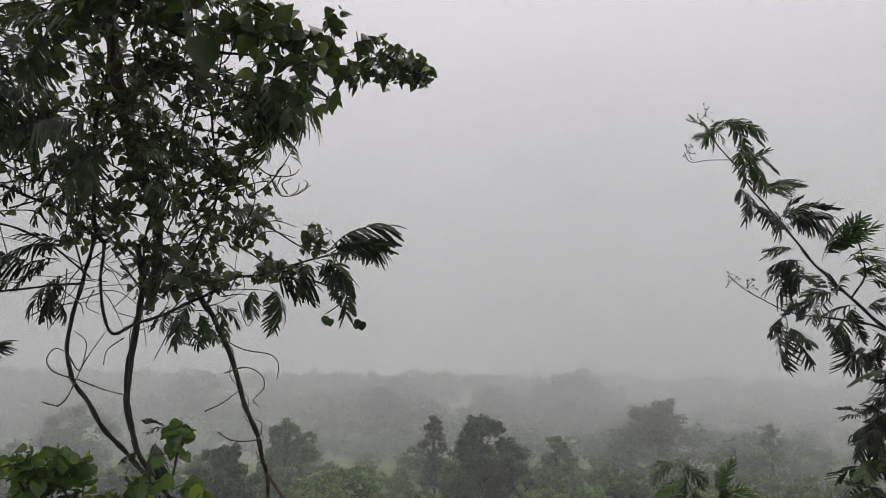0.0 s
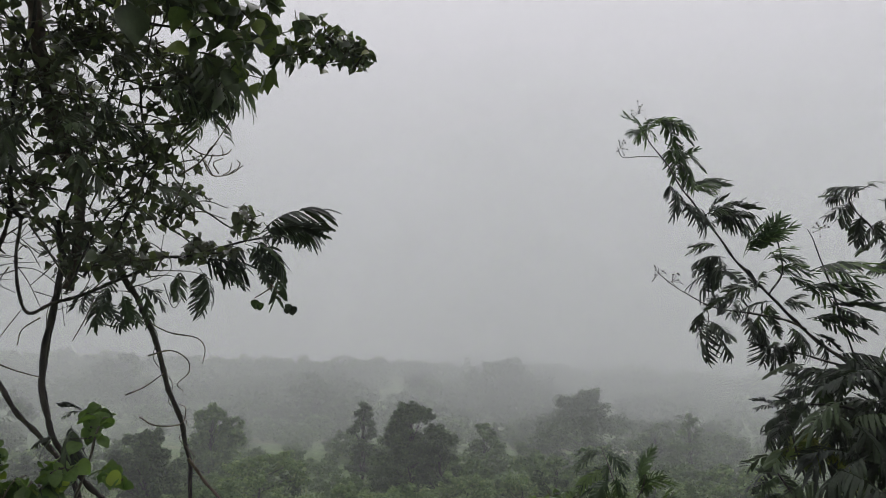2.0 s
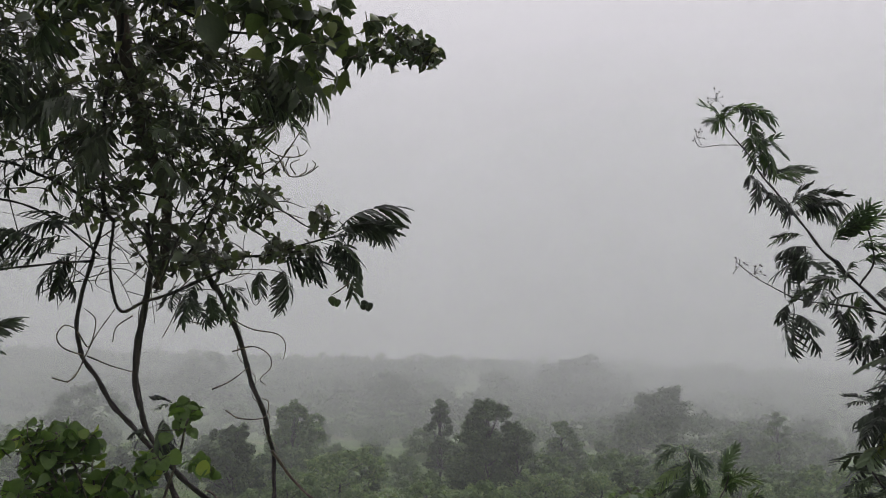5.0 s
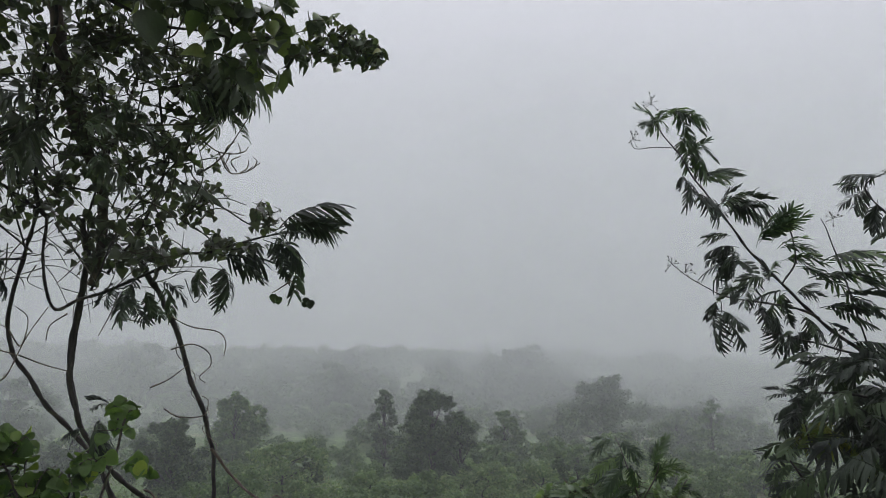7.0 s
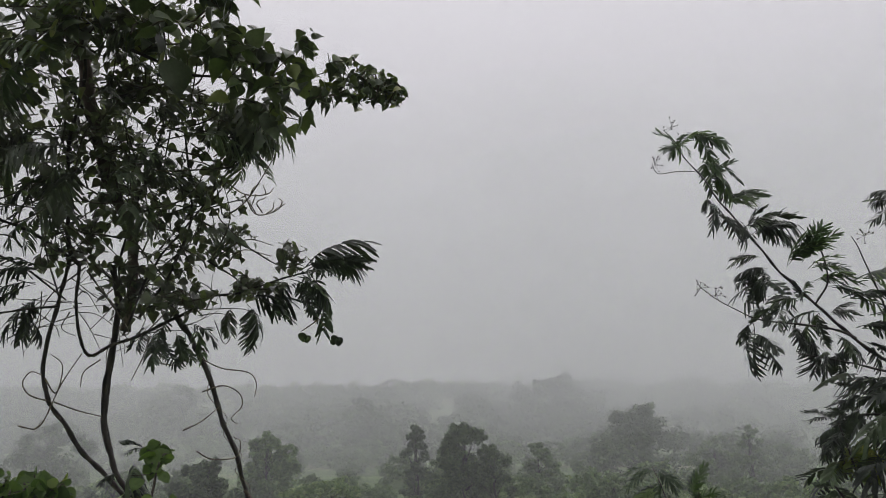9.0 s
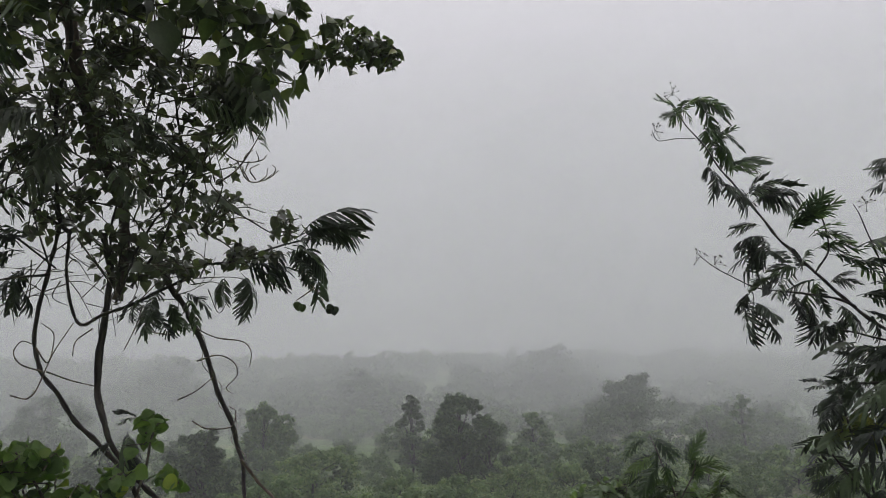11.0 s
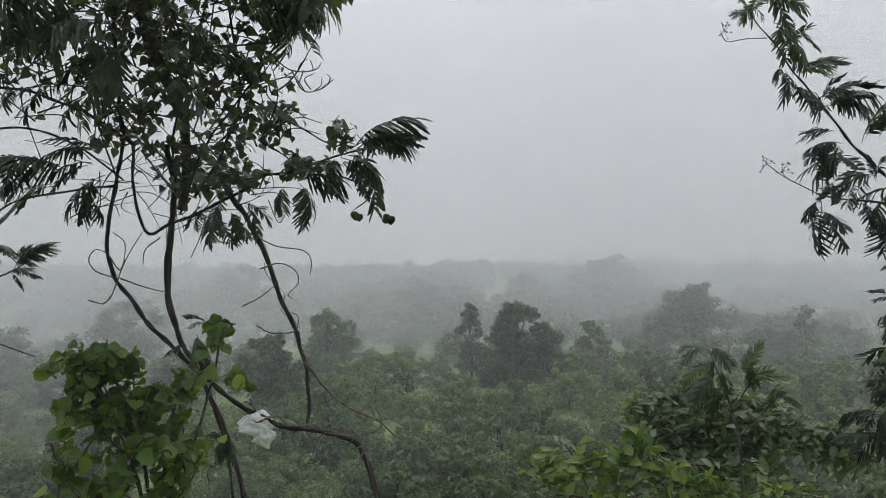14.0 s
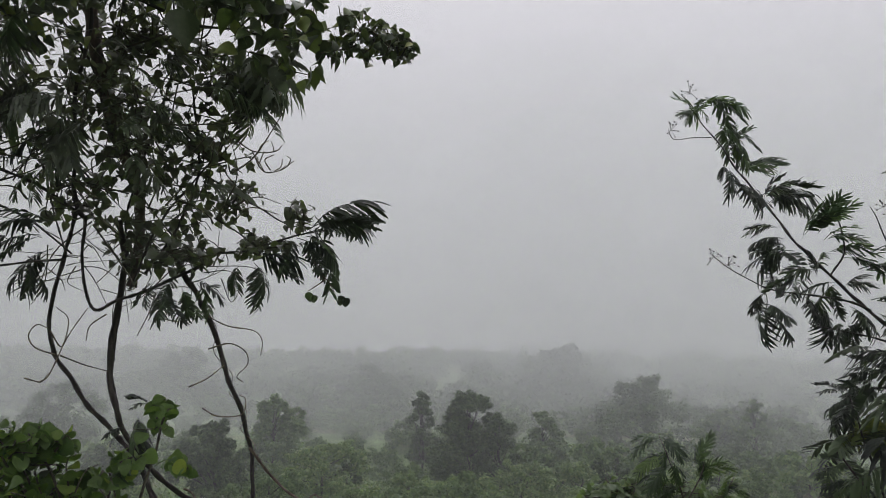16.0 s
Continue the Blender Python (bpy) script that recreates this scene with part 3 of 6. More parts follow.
tree_to(108, 5.0, -9.8, 53.9, -3.83, "dark rounded tree in the misty valley", CROWN_DARK, 0.17, 19, 297, 0.12)
tree_to(109, 8.5, 2.8, 101.9, -3.13, "tall tree almost lost in mist", CROWN_DARK, 0.26, 20, 234, 0.15)
tree_to(110, 14, 33.9, 123.4, 0.08, "wide tall tree almost lost in mist", CROWN_DARK, 0.3, 24, 234, 0.15)
tree_to(111, 9.5, 21.9, 133.2, -1.76, "tall tree almost lost in mist", CROWN_DARK, 0.3, 19, 216, 0.15)
tree_to(112, 9.0, -26.2, 115.0, 0.18, "tall tree almost lost in mist", CROWN_DARK, 0.28, 19, 216, 0.15)
tree_to(113, 9.5, -30.3, 82.5, -3.48, "broad tree in the misty valley", CROWN_DARK, 0.24, 19, 234, 0.15)
tree_to(114, 9.0, -32.2, 59.6, -4.76, "broad dark tree in the misty valley", CROWN_DARK, 0.2, 20, 270, 0.12)
tree_to(115, 5.0, -16.6, 57.2, -5.79, "rounded tree in the misty valley", CROWN_DARK, 0.18, 16, 252, 0.12)
tree_to(116, 4.0, 17.7, 70.6, -4.62, "rounded small tree in the misty valley", CROWN_MID, 0.16, 26, 300, 0.10)
tree_to(117, 4.6, 37.6, 74.9, -4.81, "spreading small tree in the misty valley", CROWN_MID, 0.2, 14, 234, 0.12)
tree_to(118, 5.0, 44.4, 73.3, -5.81, "spreading small tree in the misty valley", CROWN_MID, 0.2, 14, 234, 0.12)
tree_to(119, 5.2, -7.0, 69.5, -3.67, "rounded tree in the misty valley", CROWN_MID, 0.18, 16, 252, 0.12)
tree_to(120, 11, 32.9, 120.6, 0.63, "tall tree almost lost in mist", CROWN_DARK, 0.3, 19, 216, 0.15)
tree_to(121, 9, 2.4, 107.9, -2.19, "tall tree almost lost in mist", CROWN_DARK, 0.26, 19, 216, 0.15)
tree_to(122, 9, 69.9, 78.2, -5.01, "tall tree almost lost in mist", CROWN_DARK, 0.26, 19, 216, 0.15)
tree_to(123, 8, 70.2, 59.1, -5.72, "broad tree in the misty valley", CROWN_DARK, 0.24, 19, 216, 0.15)


def shrub_set(detail, size):
    return [
        valley_tree("shrub", 201, 4.6, 2.6, 15, int(330 * detail), size * 1.05, CROWN_LIGHT, 0.12, trunk_r=0.07),
        valley_tree("shrub", 202, 3.6, 2.2, 13, int(320 * detail), size, CROWN_MID, 0.10, trunk_r=0.07),
        valley_tree("shrub", 203, 5.2, 3.2, 17, int(330 * detail), size * 1.1, CROWN_MID, 0.12, trunk_r=0.08),
        valley_tree("shrub", 204, 3.0, 2.8, 12, int(300 * detail), size * 0.95, CROWN_DARK, 0.10, trunk_r=0.07),
        valley_tree("shrub", 205, 4.2, 1.7, 14, int(320 * detail), size, CROWN_LIGHT, 0.08, trunk_r=0.06),
    ]


SHRUBS_CLOSE, SHRUBS_NEAR, SHRUBS_FAR = shrub_set(2.2, 0.062), shrub_set(0.9, 0.11), shrub_set(0.3, 0.21)
srng = random.Random(21)
spots = []
for i in range(4200):
    a = radians(srng.uniform(-40, 58))
    d = 11 + 97 * srng.random() ** 1.05
    x, y = d * math.sin(a), d * math.cos(a)
    if math.hypot((x - 10.5) / 2.6, (y - 47) / 6) < 1 or y < 9:
        continue
    if any(math.hypot(x - q[0], y - q[1]) < 1.25 + d * 0.033 for q in spots):
        continue
    spots.append((x, y))
spots.sort(key=lambda q: math.hypot(*q))
for x, y in spots[:290]:
    k = srng.randrange(5)
    off = math.hypot(x, y)
    plant("shrub", (SHRUBS_CLOSE if off < 26 else SHRUBS_NEAR if off < 62 else SHRUBS_FAR)[k], x, y, srng.uniform(0, 6.28), (0.5 + 1.0 * srng.random() ** 1.6) * (0.4 + 0.6 * step(10, 30, math.hypot(x, y))),
          ("pale green spreading shrub on the valley floor", "bushy green shrub on the valley floor", "large rounded green shrub on the valley floor",
           "dark green upright shrub on the valley floor", "low light green shrub on the valley floor")[k], "shrub", "shrubs in the valley", 0.1)


rest = []
for x, y in spots[290:]:
    m = Matrix.Translation((x, y, height(x, y) - 0.1)) @ Matrix.Rotation(srng.uniform(0, 6.28), 4, "Z") @ Matrix.Scale(srng.uniform(0.55, 1.2), 4)
    rest.append((SHRUBS_FAR[srng.randrange(5)][1], m))
tagged(new("far_shrubs", joined(rest, "far_shrubs", CROWN_MID)), "shrubs covering the far valley floor in mist", "shrubs", kind="stuff")


def undergrowth():
    """Low herbs and grass between the shrubs."""
    r = random.Random(5)
    verts, faces = [], []
    for i in range(60000):
        a = radians(r.uniform(-42, 58))
        d = 3 + 69 * r.random() ** 0.9
        x, y = d * math.sin(a), d * math.cos(a)
        q = Vector((x, y, height(x, y)))
        s = r.uniform(0.05, 0.17) * (0.4 + 0.6 * step(8, 26, d))
        w = Vector((r.gauss(0, 1), r.gauss(0, 1), 0)).normalized()
        lean = Vector((r.gauss(0, 0.9), r.gauss(0, 0.9), 1)).normalized()
        n = len(verts)
        verts += [q - w * s * 0.4, q + w * s * 0.4, q + lean * s * 1.5 + w * s * 0.5, q + lean * s * 2.0 - w * s * 0.2]
        faces += [(n, n + 1, n + 2), (n, n + 2, n + 3)]
    ob = new("undergrowth", mesh_of("undergrowth", verts, faces, HERBS, False))
    tagged(ob, "low green herbs and grass covering the valley", "undergrowth", kind="stuff")


undergrowth()


def far_woods():
    """The tree cover of the far slope and ridge, past counting."""
    r = random.Random(9)
    verts, faces = [], []
    for i in range(1150):
        a = radians(r.uniform(-52, 66))
        d = 104 + 126 * r.random() ** 0.8
        x, y = d * math.sin(a), d * math.cos(a)
        z = height(x, y)
        w, h = r.uniform(3.5, 7.5), r.uniform(2.6, 5.0) * (1.25 if r.random() < 0.12 else 1)
        for k in range(4):
            c = (x + r.uniform(-.4, .4) * w, y + r.uniform(-.4, .4) * w, z + h * r.uniform(0.2, 0.8))
            leaf_cards(verts, faces, c, (w * 0.34, w * 0.34, h * 0.26), 26, 0.7, r)
    ob = new("far_woods", mesh_of("far_woods", verts, faces, CROWN_DARK, False))
    tagged(ob, "dense woods on the far slope in mist", "woods", kind="stuff")


far_woods()

# ---- the vine-hung tree on the slope ----
tree = thing("tree", (-0.828, 3.655, 0.21), "slender dark tree tangled with climbing vines", "tree")
stem("stem", tree, [(-1.369, 3.678, 2.167), (-1.422, 3.734, 1.939), (-1.473, 3.741, 1.654), (-1.42, 3.74, 1.483), (-1.289, 3.743, 1.285), (-1.15, 3.809, 1.108), (-0.984, 3.793, 0.954), (-0.824, 3.854, 0.814), (-0.631, 3.83, 0.728), (-0.415, 3.832, 0.683), (-0.274, 3.886, 0.629), (-0.208, 3.855, 0.552), (-0.139, 3.794, 0.351), (-0.066, 3.674, 0.017)], 0.0095, 0.0163, BARK)
stem("stem", tree, [(-1.196, 3.777, 2.147), (-1.175, 3.844, 1.949), (-1.196, 3.844, 1.655), (-1.2, 3.812, 1.423), (-1.14, 3.802, 1.194), (-1.072, 3.846, 1.04)], 0.0163, 0.0120, BARK)
stem("stem", tree, [(-0.952, 3.955, 1.975), (-0.845, 3.96, 1.808), (-0.772, 3.935, 1.686), (-0.677, 3.977, 1.415), (-0.584, 3.973, 1.206), (-0.532, 4.004, 1.007), (-0.509, 3.929, 0.799), (-0.511, 3.91, 0.687)], 0.0163, 0.0086, BARK)
stem("stem", tree, [(-1.295, 3.614, 2.124), (-1.305, 3.653, 1.932), (-1.284, 3.685, 1.751), (-1.228, 3.662, 1.7), (-1.158, 3.707, 1.744), (-1.043, 3.749, 1.791), (-0.915, 3.808, 1.873), (-0.771, 3.812, 1.946)], 0.0077, 0.0086, BARK)
stem("stem", tree, [(-0.531, 3.951, 1.024), (-0.435, 4.003, 0.888), (-0.28, 3.949, 0.78), (-0.145, 3.947, 0.713), (-0.041, 3.937, 0.622)], 0.009, 0.004, TENDRIL)
stem("stem", tree, [(-1.008, 3.774, 0.957), (-0.914, 3.749, 0.774), (-0.848, 3.694, 0.628), (-0.779, 3.668, 0.392)], 0.0103, 0.0129, BARK)
stem("trunk", tree, [(-1.15, 3.913, 1.836), (-1.135, 3.927, 2.169), (-1.138, 3.845, 2.336), (-1.221, 3.795, 2.534), (-1.279, 3.711, 2.747), (-1.318, 3.627, 2.98), (-1.354, 3.542, 3.259), (-1.364, 3.368, 3.504)], 0.025, 0.036, BARK_RED, "brown bark showing between the leaves", 10)
stem("limb", tree, [(-1.289, 3.738, 2.755), (-1.372, 3.639, 2.955), (-1.511, 3.551, 3.149), (-1.626, 3.429, 3.344)], 0.0096, 0.0056, BARK)
stem("limb", tree, [(-1.329, 3.71, 2.138), (-1.393, 3.737, 2.228), (-1.39, 3.686, 2.45), (-1.367, 3.564, 2.702), (-1.302, 3.521, 2.995), (-1.288, 3.392, 3.243)], 0.0112, 0.0072, BARK)
stem("limb", tree, [(-1.326, 3.7, 2.136), (-1.443, 3.718, 2.225), (-1.558, 3.649, 2.293), (-1.724, 3.521, 2.357), (-1.929, 3.451, 2.355), (-2.147, 3.296, 2.283)], 0.0088, 0.0048, BARK)
stem("limb", tree, [(-1.33, 3.512, 1.919), (-1.534, 3.429, 1.885), (-1.754, 3.401, 1.831), (-1.87, 3.293, 1.672), (-2.021, 3.218, 1.597)], 0.0056, 0.0032, BARK)
stem("limb", tree, [(-2.073, 2.88, 2.672), (-1.902, 2.966, 2.634), (-1.775, 3.071, 2.602), (-1.645, 3.146, 2.552), (-1.501, 3.263, 2.48)], 0.0176, 0.0048, BARK)
stem("limb", tree, [(-1.076, 3.859, 1.891), (-0.926, 3.837, 2.126), (-0.832, 3.797, 2.416), (-0.854, 3.745, 2.728), (-0.899, 3.673, 2.997)], 0.0096, 0.0048, BARK)
stem("limb", tree, [(-1.03, 3.795, 1.945), (-0.779, 3.85, 1.994), (-0.547, 3.871, 2.041), (-0.368, 3.868, 2.101), (-0.193, 3.93, 2.154)], 0.0072, 0.0040, BARK)
stem("limb", tree, [(-0.827, 3.772, 2.41), (-0.638, 3.871, 2.311), (-0.478, 3.909, 2.227), (-0.356, 3.892, 2.164), (-0.251, 3.886, 2.193)], 0.0056, 0.0024, BARK)
stem("limb", tree, [(-0.745, 3.815, 2.182), (-0.61, 3.892, 2.104), (-0.551, 3.901, 2.039)], 0.0048, 0.0032, BARK)
stem("limb", tree, [(-1.4, 3.695, 1.964), (-1.428, 3.614, 2.124), (-1.468, 3.599, 2.289)], 0.0048, 0.0032, BARK)
stem("limb", tree, [(-2.032, 3.373, 2.05), (-1.908, 3.424, 2.144), (-1.774, 3.523, 2.192), (-1.549, 3.573, 2.118), (-1.364, 3.677, 1.962)], 0.0056, 0.0048, BARK)
stem("limb", tree, [(-0.977, 3.119, 3.009), (-0.783, 3.23, 2.958), (-0.641, 3.267, 2.956), (-0.435, 3.245, 2.928), (-0.209, 3.312, 2.947), (0.002, 3.305, 2.963), (0.161, 3.263, 2.946)], 0.0080, 0.0024, BARK)
stem("limb", tree, [(-1.922, 3.311, 2.157), (-1.961, 3.34, 2.058), (-1.947, 3.369, 1.919), (-1.858, 3.397, 1.877), (-1.784, 3.455, 1.887)], 0.004, 0.003, TENDRIL)
# Fronds of the tree itself
fronds_between(tree, [
    (-0.25, 3.89, 2.17, 0.15, 3.88, 2.29), (-0.29, 3.98, 2.16, 0.13, 3.99, 2.23), (-0.31, 3.84, 2.11, -0.07, 3.85, 2.09),
    (-0.33, 3.86, 2.1, -0.13, 3.89, 1.91), (-0.38, 3.96, 2.11, -0.34, 3.98, 1.92), (-0.55, 3.92, 1.97, -0.47, 3.94, 1.75),
    (-0.62, 3.89, 1.95, -0.67, 3.9, 1.8), (-0.55, 3.62, 2.8, -0.39, 3.67, 2.72), (-0.63, 3.61, 2.8, -0.47, 3.68, 2.68),
    (-0.69, 3.69, 2.89, -0.42, 3.75, 2.82), (-0.66, 3.79, 2.8, -0.58, 3.83, 2.69), (-0.54, 3.83, 1.99, -0.25, 3.86, 1.95)], FRONDS)
fronds_between(tree, [
    (-1.42, 3.45, 2.02, -1.64, 3.37, 1.91), (-1.43, 3.62, 1.98, -1.64, 3.54, 1.75), (-1.53, 3.48, 1.98, -1.78, 3.37, 1.98),
    (-1.51, 3.56, 1.92, -1.46, 3.59, 1.73), (-1.55, 3.41, 1.92, -1.77, 3.32, 1.8), (-1.65, 3.4, 2.01, -1.88, 3.28, 2.02),
    (-1.67, 3.55, 2, -1.78, 3.51, 1.84), (-1.72, 3.38, 2.04, -1.85, 3.33, 1.93), (-1.41, 3.5, 2.08, -1.61, 3.41, 2.09),
    (-1.81, 3.45, 1.91, -1.99, 3.36, 1.83), (-1.86, 3.34, 1.98, -2.01, 3.26, 1.9)], FRONDS)
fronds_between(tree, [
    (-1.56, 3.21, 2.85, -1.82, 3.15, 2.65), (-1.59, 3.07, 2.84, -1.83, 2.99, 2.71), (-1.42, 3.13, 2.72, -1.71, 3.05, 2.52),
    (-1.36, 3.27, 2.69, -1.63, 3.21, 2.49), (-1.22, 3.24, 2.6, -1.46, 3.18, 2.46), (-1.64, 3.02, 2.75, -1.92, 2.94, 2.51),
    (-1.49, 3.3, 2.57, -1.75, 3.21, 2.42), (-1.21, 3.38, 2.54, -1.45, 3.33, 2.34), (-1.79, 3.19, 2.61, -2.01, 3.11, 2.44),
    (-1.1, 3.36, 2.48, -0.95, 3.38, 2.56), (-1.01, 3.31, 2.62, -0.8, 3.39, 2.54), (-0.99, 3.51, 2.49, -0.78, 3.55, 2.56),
    (-1.35, 3.18, 2.86, -1.55, 3.14, 2.72)], FRONDS_LIT)
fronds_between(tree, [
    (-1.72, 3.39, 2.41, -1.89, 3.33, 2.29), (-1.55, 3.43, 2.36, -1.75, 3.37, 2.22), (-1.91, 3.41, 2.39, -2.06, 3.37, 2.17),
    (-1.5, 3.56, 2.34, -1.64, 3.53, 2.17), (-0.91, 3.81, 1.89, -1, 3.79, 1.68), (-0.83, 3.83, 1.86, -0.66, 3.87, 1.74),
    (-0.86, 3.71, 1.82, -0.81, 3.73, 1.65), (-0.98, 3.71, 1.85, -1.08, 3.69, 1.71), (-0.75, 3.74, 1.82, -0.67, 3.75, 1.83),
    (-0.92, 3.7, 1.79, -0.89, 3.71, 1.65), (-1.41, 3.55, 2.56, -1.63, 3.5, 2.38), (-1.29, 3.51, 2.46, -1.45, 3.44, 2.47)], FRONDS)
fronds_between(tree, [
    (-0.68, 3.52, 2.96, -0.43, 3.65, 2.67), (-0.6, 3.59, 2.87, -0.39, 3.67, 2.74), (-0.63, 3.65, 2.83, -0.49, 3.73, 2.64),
    (-0.57, 3.57, 2.84, -0.38, 3.62, 2.78), (-0.71, 3.55, 2.91, -0.57, 3.65, 2.69)], FRONDS_LIT)
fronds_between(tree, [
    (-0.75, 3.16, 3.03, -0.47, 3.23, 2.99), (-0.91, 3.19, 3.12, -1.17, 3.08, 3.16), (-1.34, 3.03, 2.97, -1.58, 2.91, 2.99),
    (-1.09, 3.05, 3.13, -1.34, 2.91, 3.2), (-1.48, 3.04, 2.93, -1.73, 2.9, 2.93), (-1.52, 2.92, 3.04, -1.79, 2.77, 3.03)], FRONDS_LIT)
# Sprays that hang off the crown's outer side, mostly in the colour with light put in, and a dark mass on the far one
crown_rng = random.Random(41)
def crown_sprays(centre, spread, count, length, way, bank=FRONDS_LIT):
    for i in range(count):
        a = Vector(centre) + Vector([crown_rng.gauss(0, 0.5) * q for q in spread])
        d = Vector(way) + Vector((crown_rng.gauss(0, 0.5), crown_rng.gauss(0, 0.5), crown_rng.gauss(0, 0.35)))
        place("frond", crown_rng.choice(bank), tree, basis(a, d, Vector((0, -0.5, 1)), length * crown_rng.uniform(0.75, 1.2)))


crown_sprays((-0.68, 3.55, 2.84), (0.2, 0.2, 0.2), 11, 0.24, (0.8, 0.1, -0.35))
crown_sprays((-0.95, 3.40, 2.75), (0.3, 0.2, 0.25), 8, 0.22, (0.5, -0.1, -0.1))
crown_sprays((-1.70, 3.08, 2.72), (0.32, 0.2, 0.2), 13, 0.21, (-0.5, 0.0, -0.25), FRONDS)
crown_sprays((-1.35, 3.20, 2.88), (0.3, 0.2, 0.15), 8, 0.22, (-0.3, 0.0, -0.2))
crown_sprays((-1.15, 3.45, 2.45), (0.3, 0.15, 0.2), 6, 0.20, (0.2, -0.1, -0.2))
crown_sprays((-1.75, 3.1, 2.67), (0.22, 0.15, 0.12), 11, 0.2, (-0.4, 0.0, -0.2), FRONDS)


# Fine tendrils
def tendril(parent, line):
    world_part("tendril", mesh_of("tendril", *tube(line, 0.004, 0.0022, 5, 6), TENDRIL), parent)


tendril(tree, [(-1.372, 3.614, 1.487), (-1.466, 3.606, 1.52), (-1.496, 3.595, 1.575), (-1.461, 3.587, 1.624), (-1.414, 3.595, 1.61)])
tendril(tree, [(-1.407, 3.604, 1.597), (-1.359, 3.627, 1.528), (-1.353, 3.665, 1.652), (-1.401, 3.64, 1.708)])
tendril(tree, [(-1.447, 3.638, 1.362), (-1.408, 3.642, 1.403), (-1.339, 3.63, 1.569), (-1.285, 3.706, 1.71)])
tendril(tree, [(-1.383, 3.679, 1.485), (-1.295, 3.752, 1.44), (-1.198, 3.79, 1.41)])
tendril(tree, [(-0.75, 3.878, 1.523), (-0.653, 3.915, 1.552), (-0.567, 3.88, 1.514), (-0.553, 3.888, 1.449), (-0.6, 3.872, 1.391), (-0.579, 3.93, 1.358)])
tendril(tree, [(-0.834, 3.87, 1.333), (-0.754, 3.905, 1.374), (-0.67, 3.896, 1.443)])
tendril(tree, [(-0.764, 3.89, 1.229), (-0.682, 3.845, 1.195), (-0.573, 3.898, 1.198), (-0.555, 3.895, 1.272), (-0.592, 3.918, 1.294)])
tendril(tree, [(-0.784, 3.891, 1.7), (-0.66, 3.863, 1.641), (-0.539, 3.952, 1.62), (-0.491, 3.928, 1.567), (-0.498, 3.943, 1.492)])
tendril(tree, [(-0.89, 3.837, 1.655), (-0.949, 3.78, 1.669), (-0.981, 3.814, 1.707), (-0.93, 3.757, 1.74)])
tendril(tree, [(-0.998, 3.795, 1.799), (-1.017, 3.763, 1.697), (-1.064, 3.753, 1.582)])
tendril(tree, [(-1.189, 3.675, 1.681), (-1.264, 3.691, 1.625), (-1.273, 3.681, 1.555)])
tendril(tree, [(-0.239, 3.774, 0.788), (-0.185, 3.845, 0.816), (-0.141, 3.817, 0.751), (-0.069, 3.826, 0.749), (0.017, 3.771, 0.706)])
tendril(tree, [(-0.407, 3.758, 0.7), (-0.24, 3.81, 0.668), (-0.125, 3.788, 0.715), (-0.141, 3.824, 0.792), (-0.2, 3.846, 0.816)])
tendril(tree, [(-0.348, 3.739, 0.685), (-0.433, 3.74, 0.671), (-0.462, 3.755, 0.585)])
tendril(tree, [(-1.518, 3.641, 1.381), (-1.45, 3.658, 1.364), (-1.44, 3.7, 1.4)])
tendril(tree, [(-0.67, 3.892, 2.164), (-0.576, 3.859, 2.249), (-0.431, 3.889, 2.224)])
tendril(tree, [(-0.656, 3.782, 2.59), (-0.565, 3.765, 2.527), (-0.468, 3.802, 2.536), (-0.475, 3.792, 2.587)])
tendril(tree, [(-0.572, 3.813, 2.538), (-0.51, 3.792, 2.43), (-0.429, 3.856, 2.453), (-0.362, 3.835, 2.499)])
tendril(tree, [(-0.481, 3.845, 2.45), (-0.503, 3.785, 2.487), (-0.459, 3.806, 2.522)])
tendril(tree, [(-0.515, 3.828, 2.542), (-0.539, 3.791, 2.444)])
tendril(tree, [(-0.43, 3.863, 2.454), (-0.397, 3.839, 2.479)])
tendril(tree, [(-0.465, 3.784, 2.531), (-0.437, 3.787, 2.544), (-0.427, 3.834, 2.58)])
tendril(tree, [(-0.537, 3.776, 2.521), (-0.518, 3.762, 2.561), (-0.49, 3.809, 2.597)])
tendril(tree, [(-0.391, 3.836, 2.472), (-0.375, 3.795, 2.498), (-0.397, 3.832, 2.525)])
tendril(tree, [(-0.453, 3.806, 2.436), (-0.427, 3.837, 2.466), (-0.422, 3.847, 2.511)])
tendril(tree, [(-0.512, 3.855, 2.44), (-0.532, 3.824, 2.475), (-0.558, 3.842, 2.504)])
tendril(tree, [(-0.252, 3.917, 1.941), (-0.175, 3.876, 1.893), (-0.132, 3.917, 1.83)])
tendril(tree, [(-0.175, 3.871, 1.892), (-0.237, 3.912, 1.85), (-0.269, 3.907, 1.829)])
tendril(tree, [(-0.28, 3.884, 2.013), (-0.215, 3.891, 1.954), (-0.186, 3.917, 1.896)])

# Wiry twigs round the stems, below the leaves
wiry = random.Random(17)
for k in range(46):
    a = Vector((-1.187, 3.837, 1.89)) + Vector((wiry.uniform(-0.42, 0.5), wiry.uniform(-0.25, 0.25), wiry.uniform(-0.1, 0.22)))
    d = Vector((wiry.gauss(0, 1), wiry.gauss(0, 0.5), wiry.gauss(-0.35, 0.6))).normalized() * wiry.uniform(0.12, 0.34)
    bow = Vector((wiry.gauss(0, 1), wiry.gauss(0, 1), wiry.gauss(0, 1))) * 0.05
    world_part("twig", mesh_of("twig", *tube([a, a + d * 0.5 + bow, a + d], 0.0034, 0.0015, 4, 6), TWIG), tree)
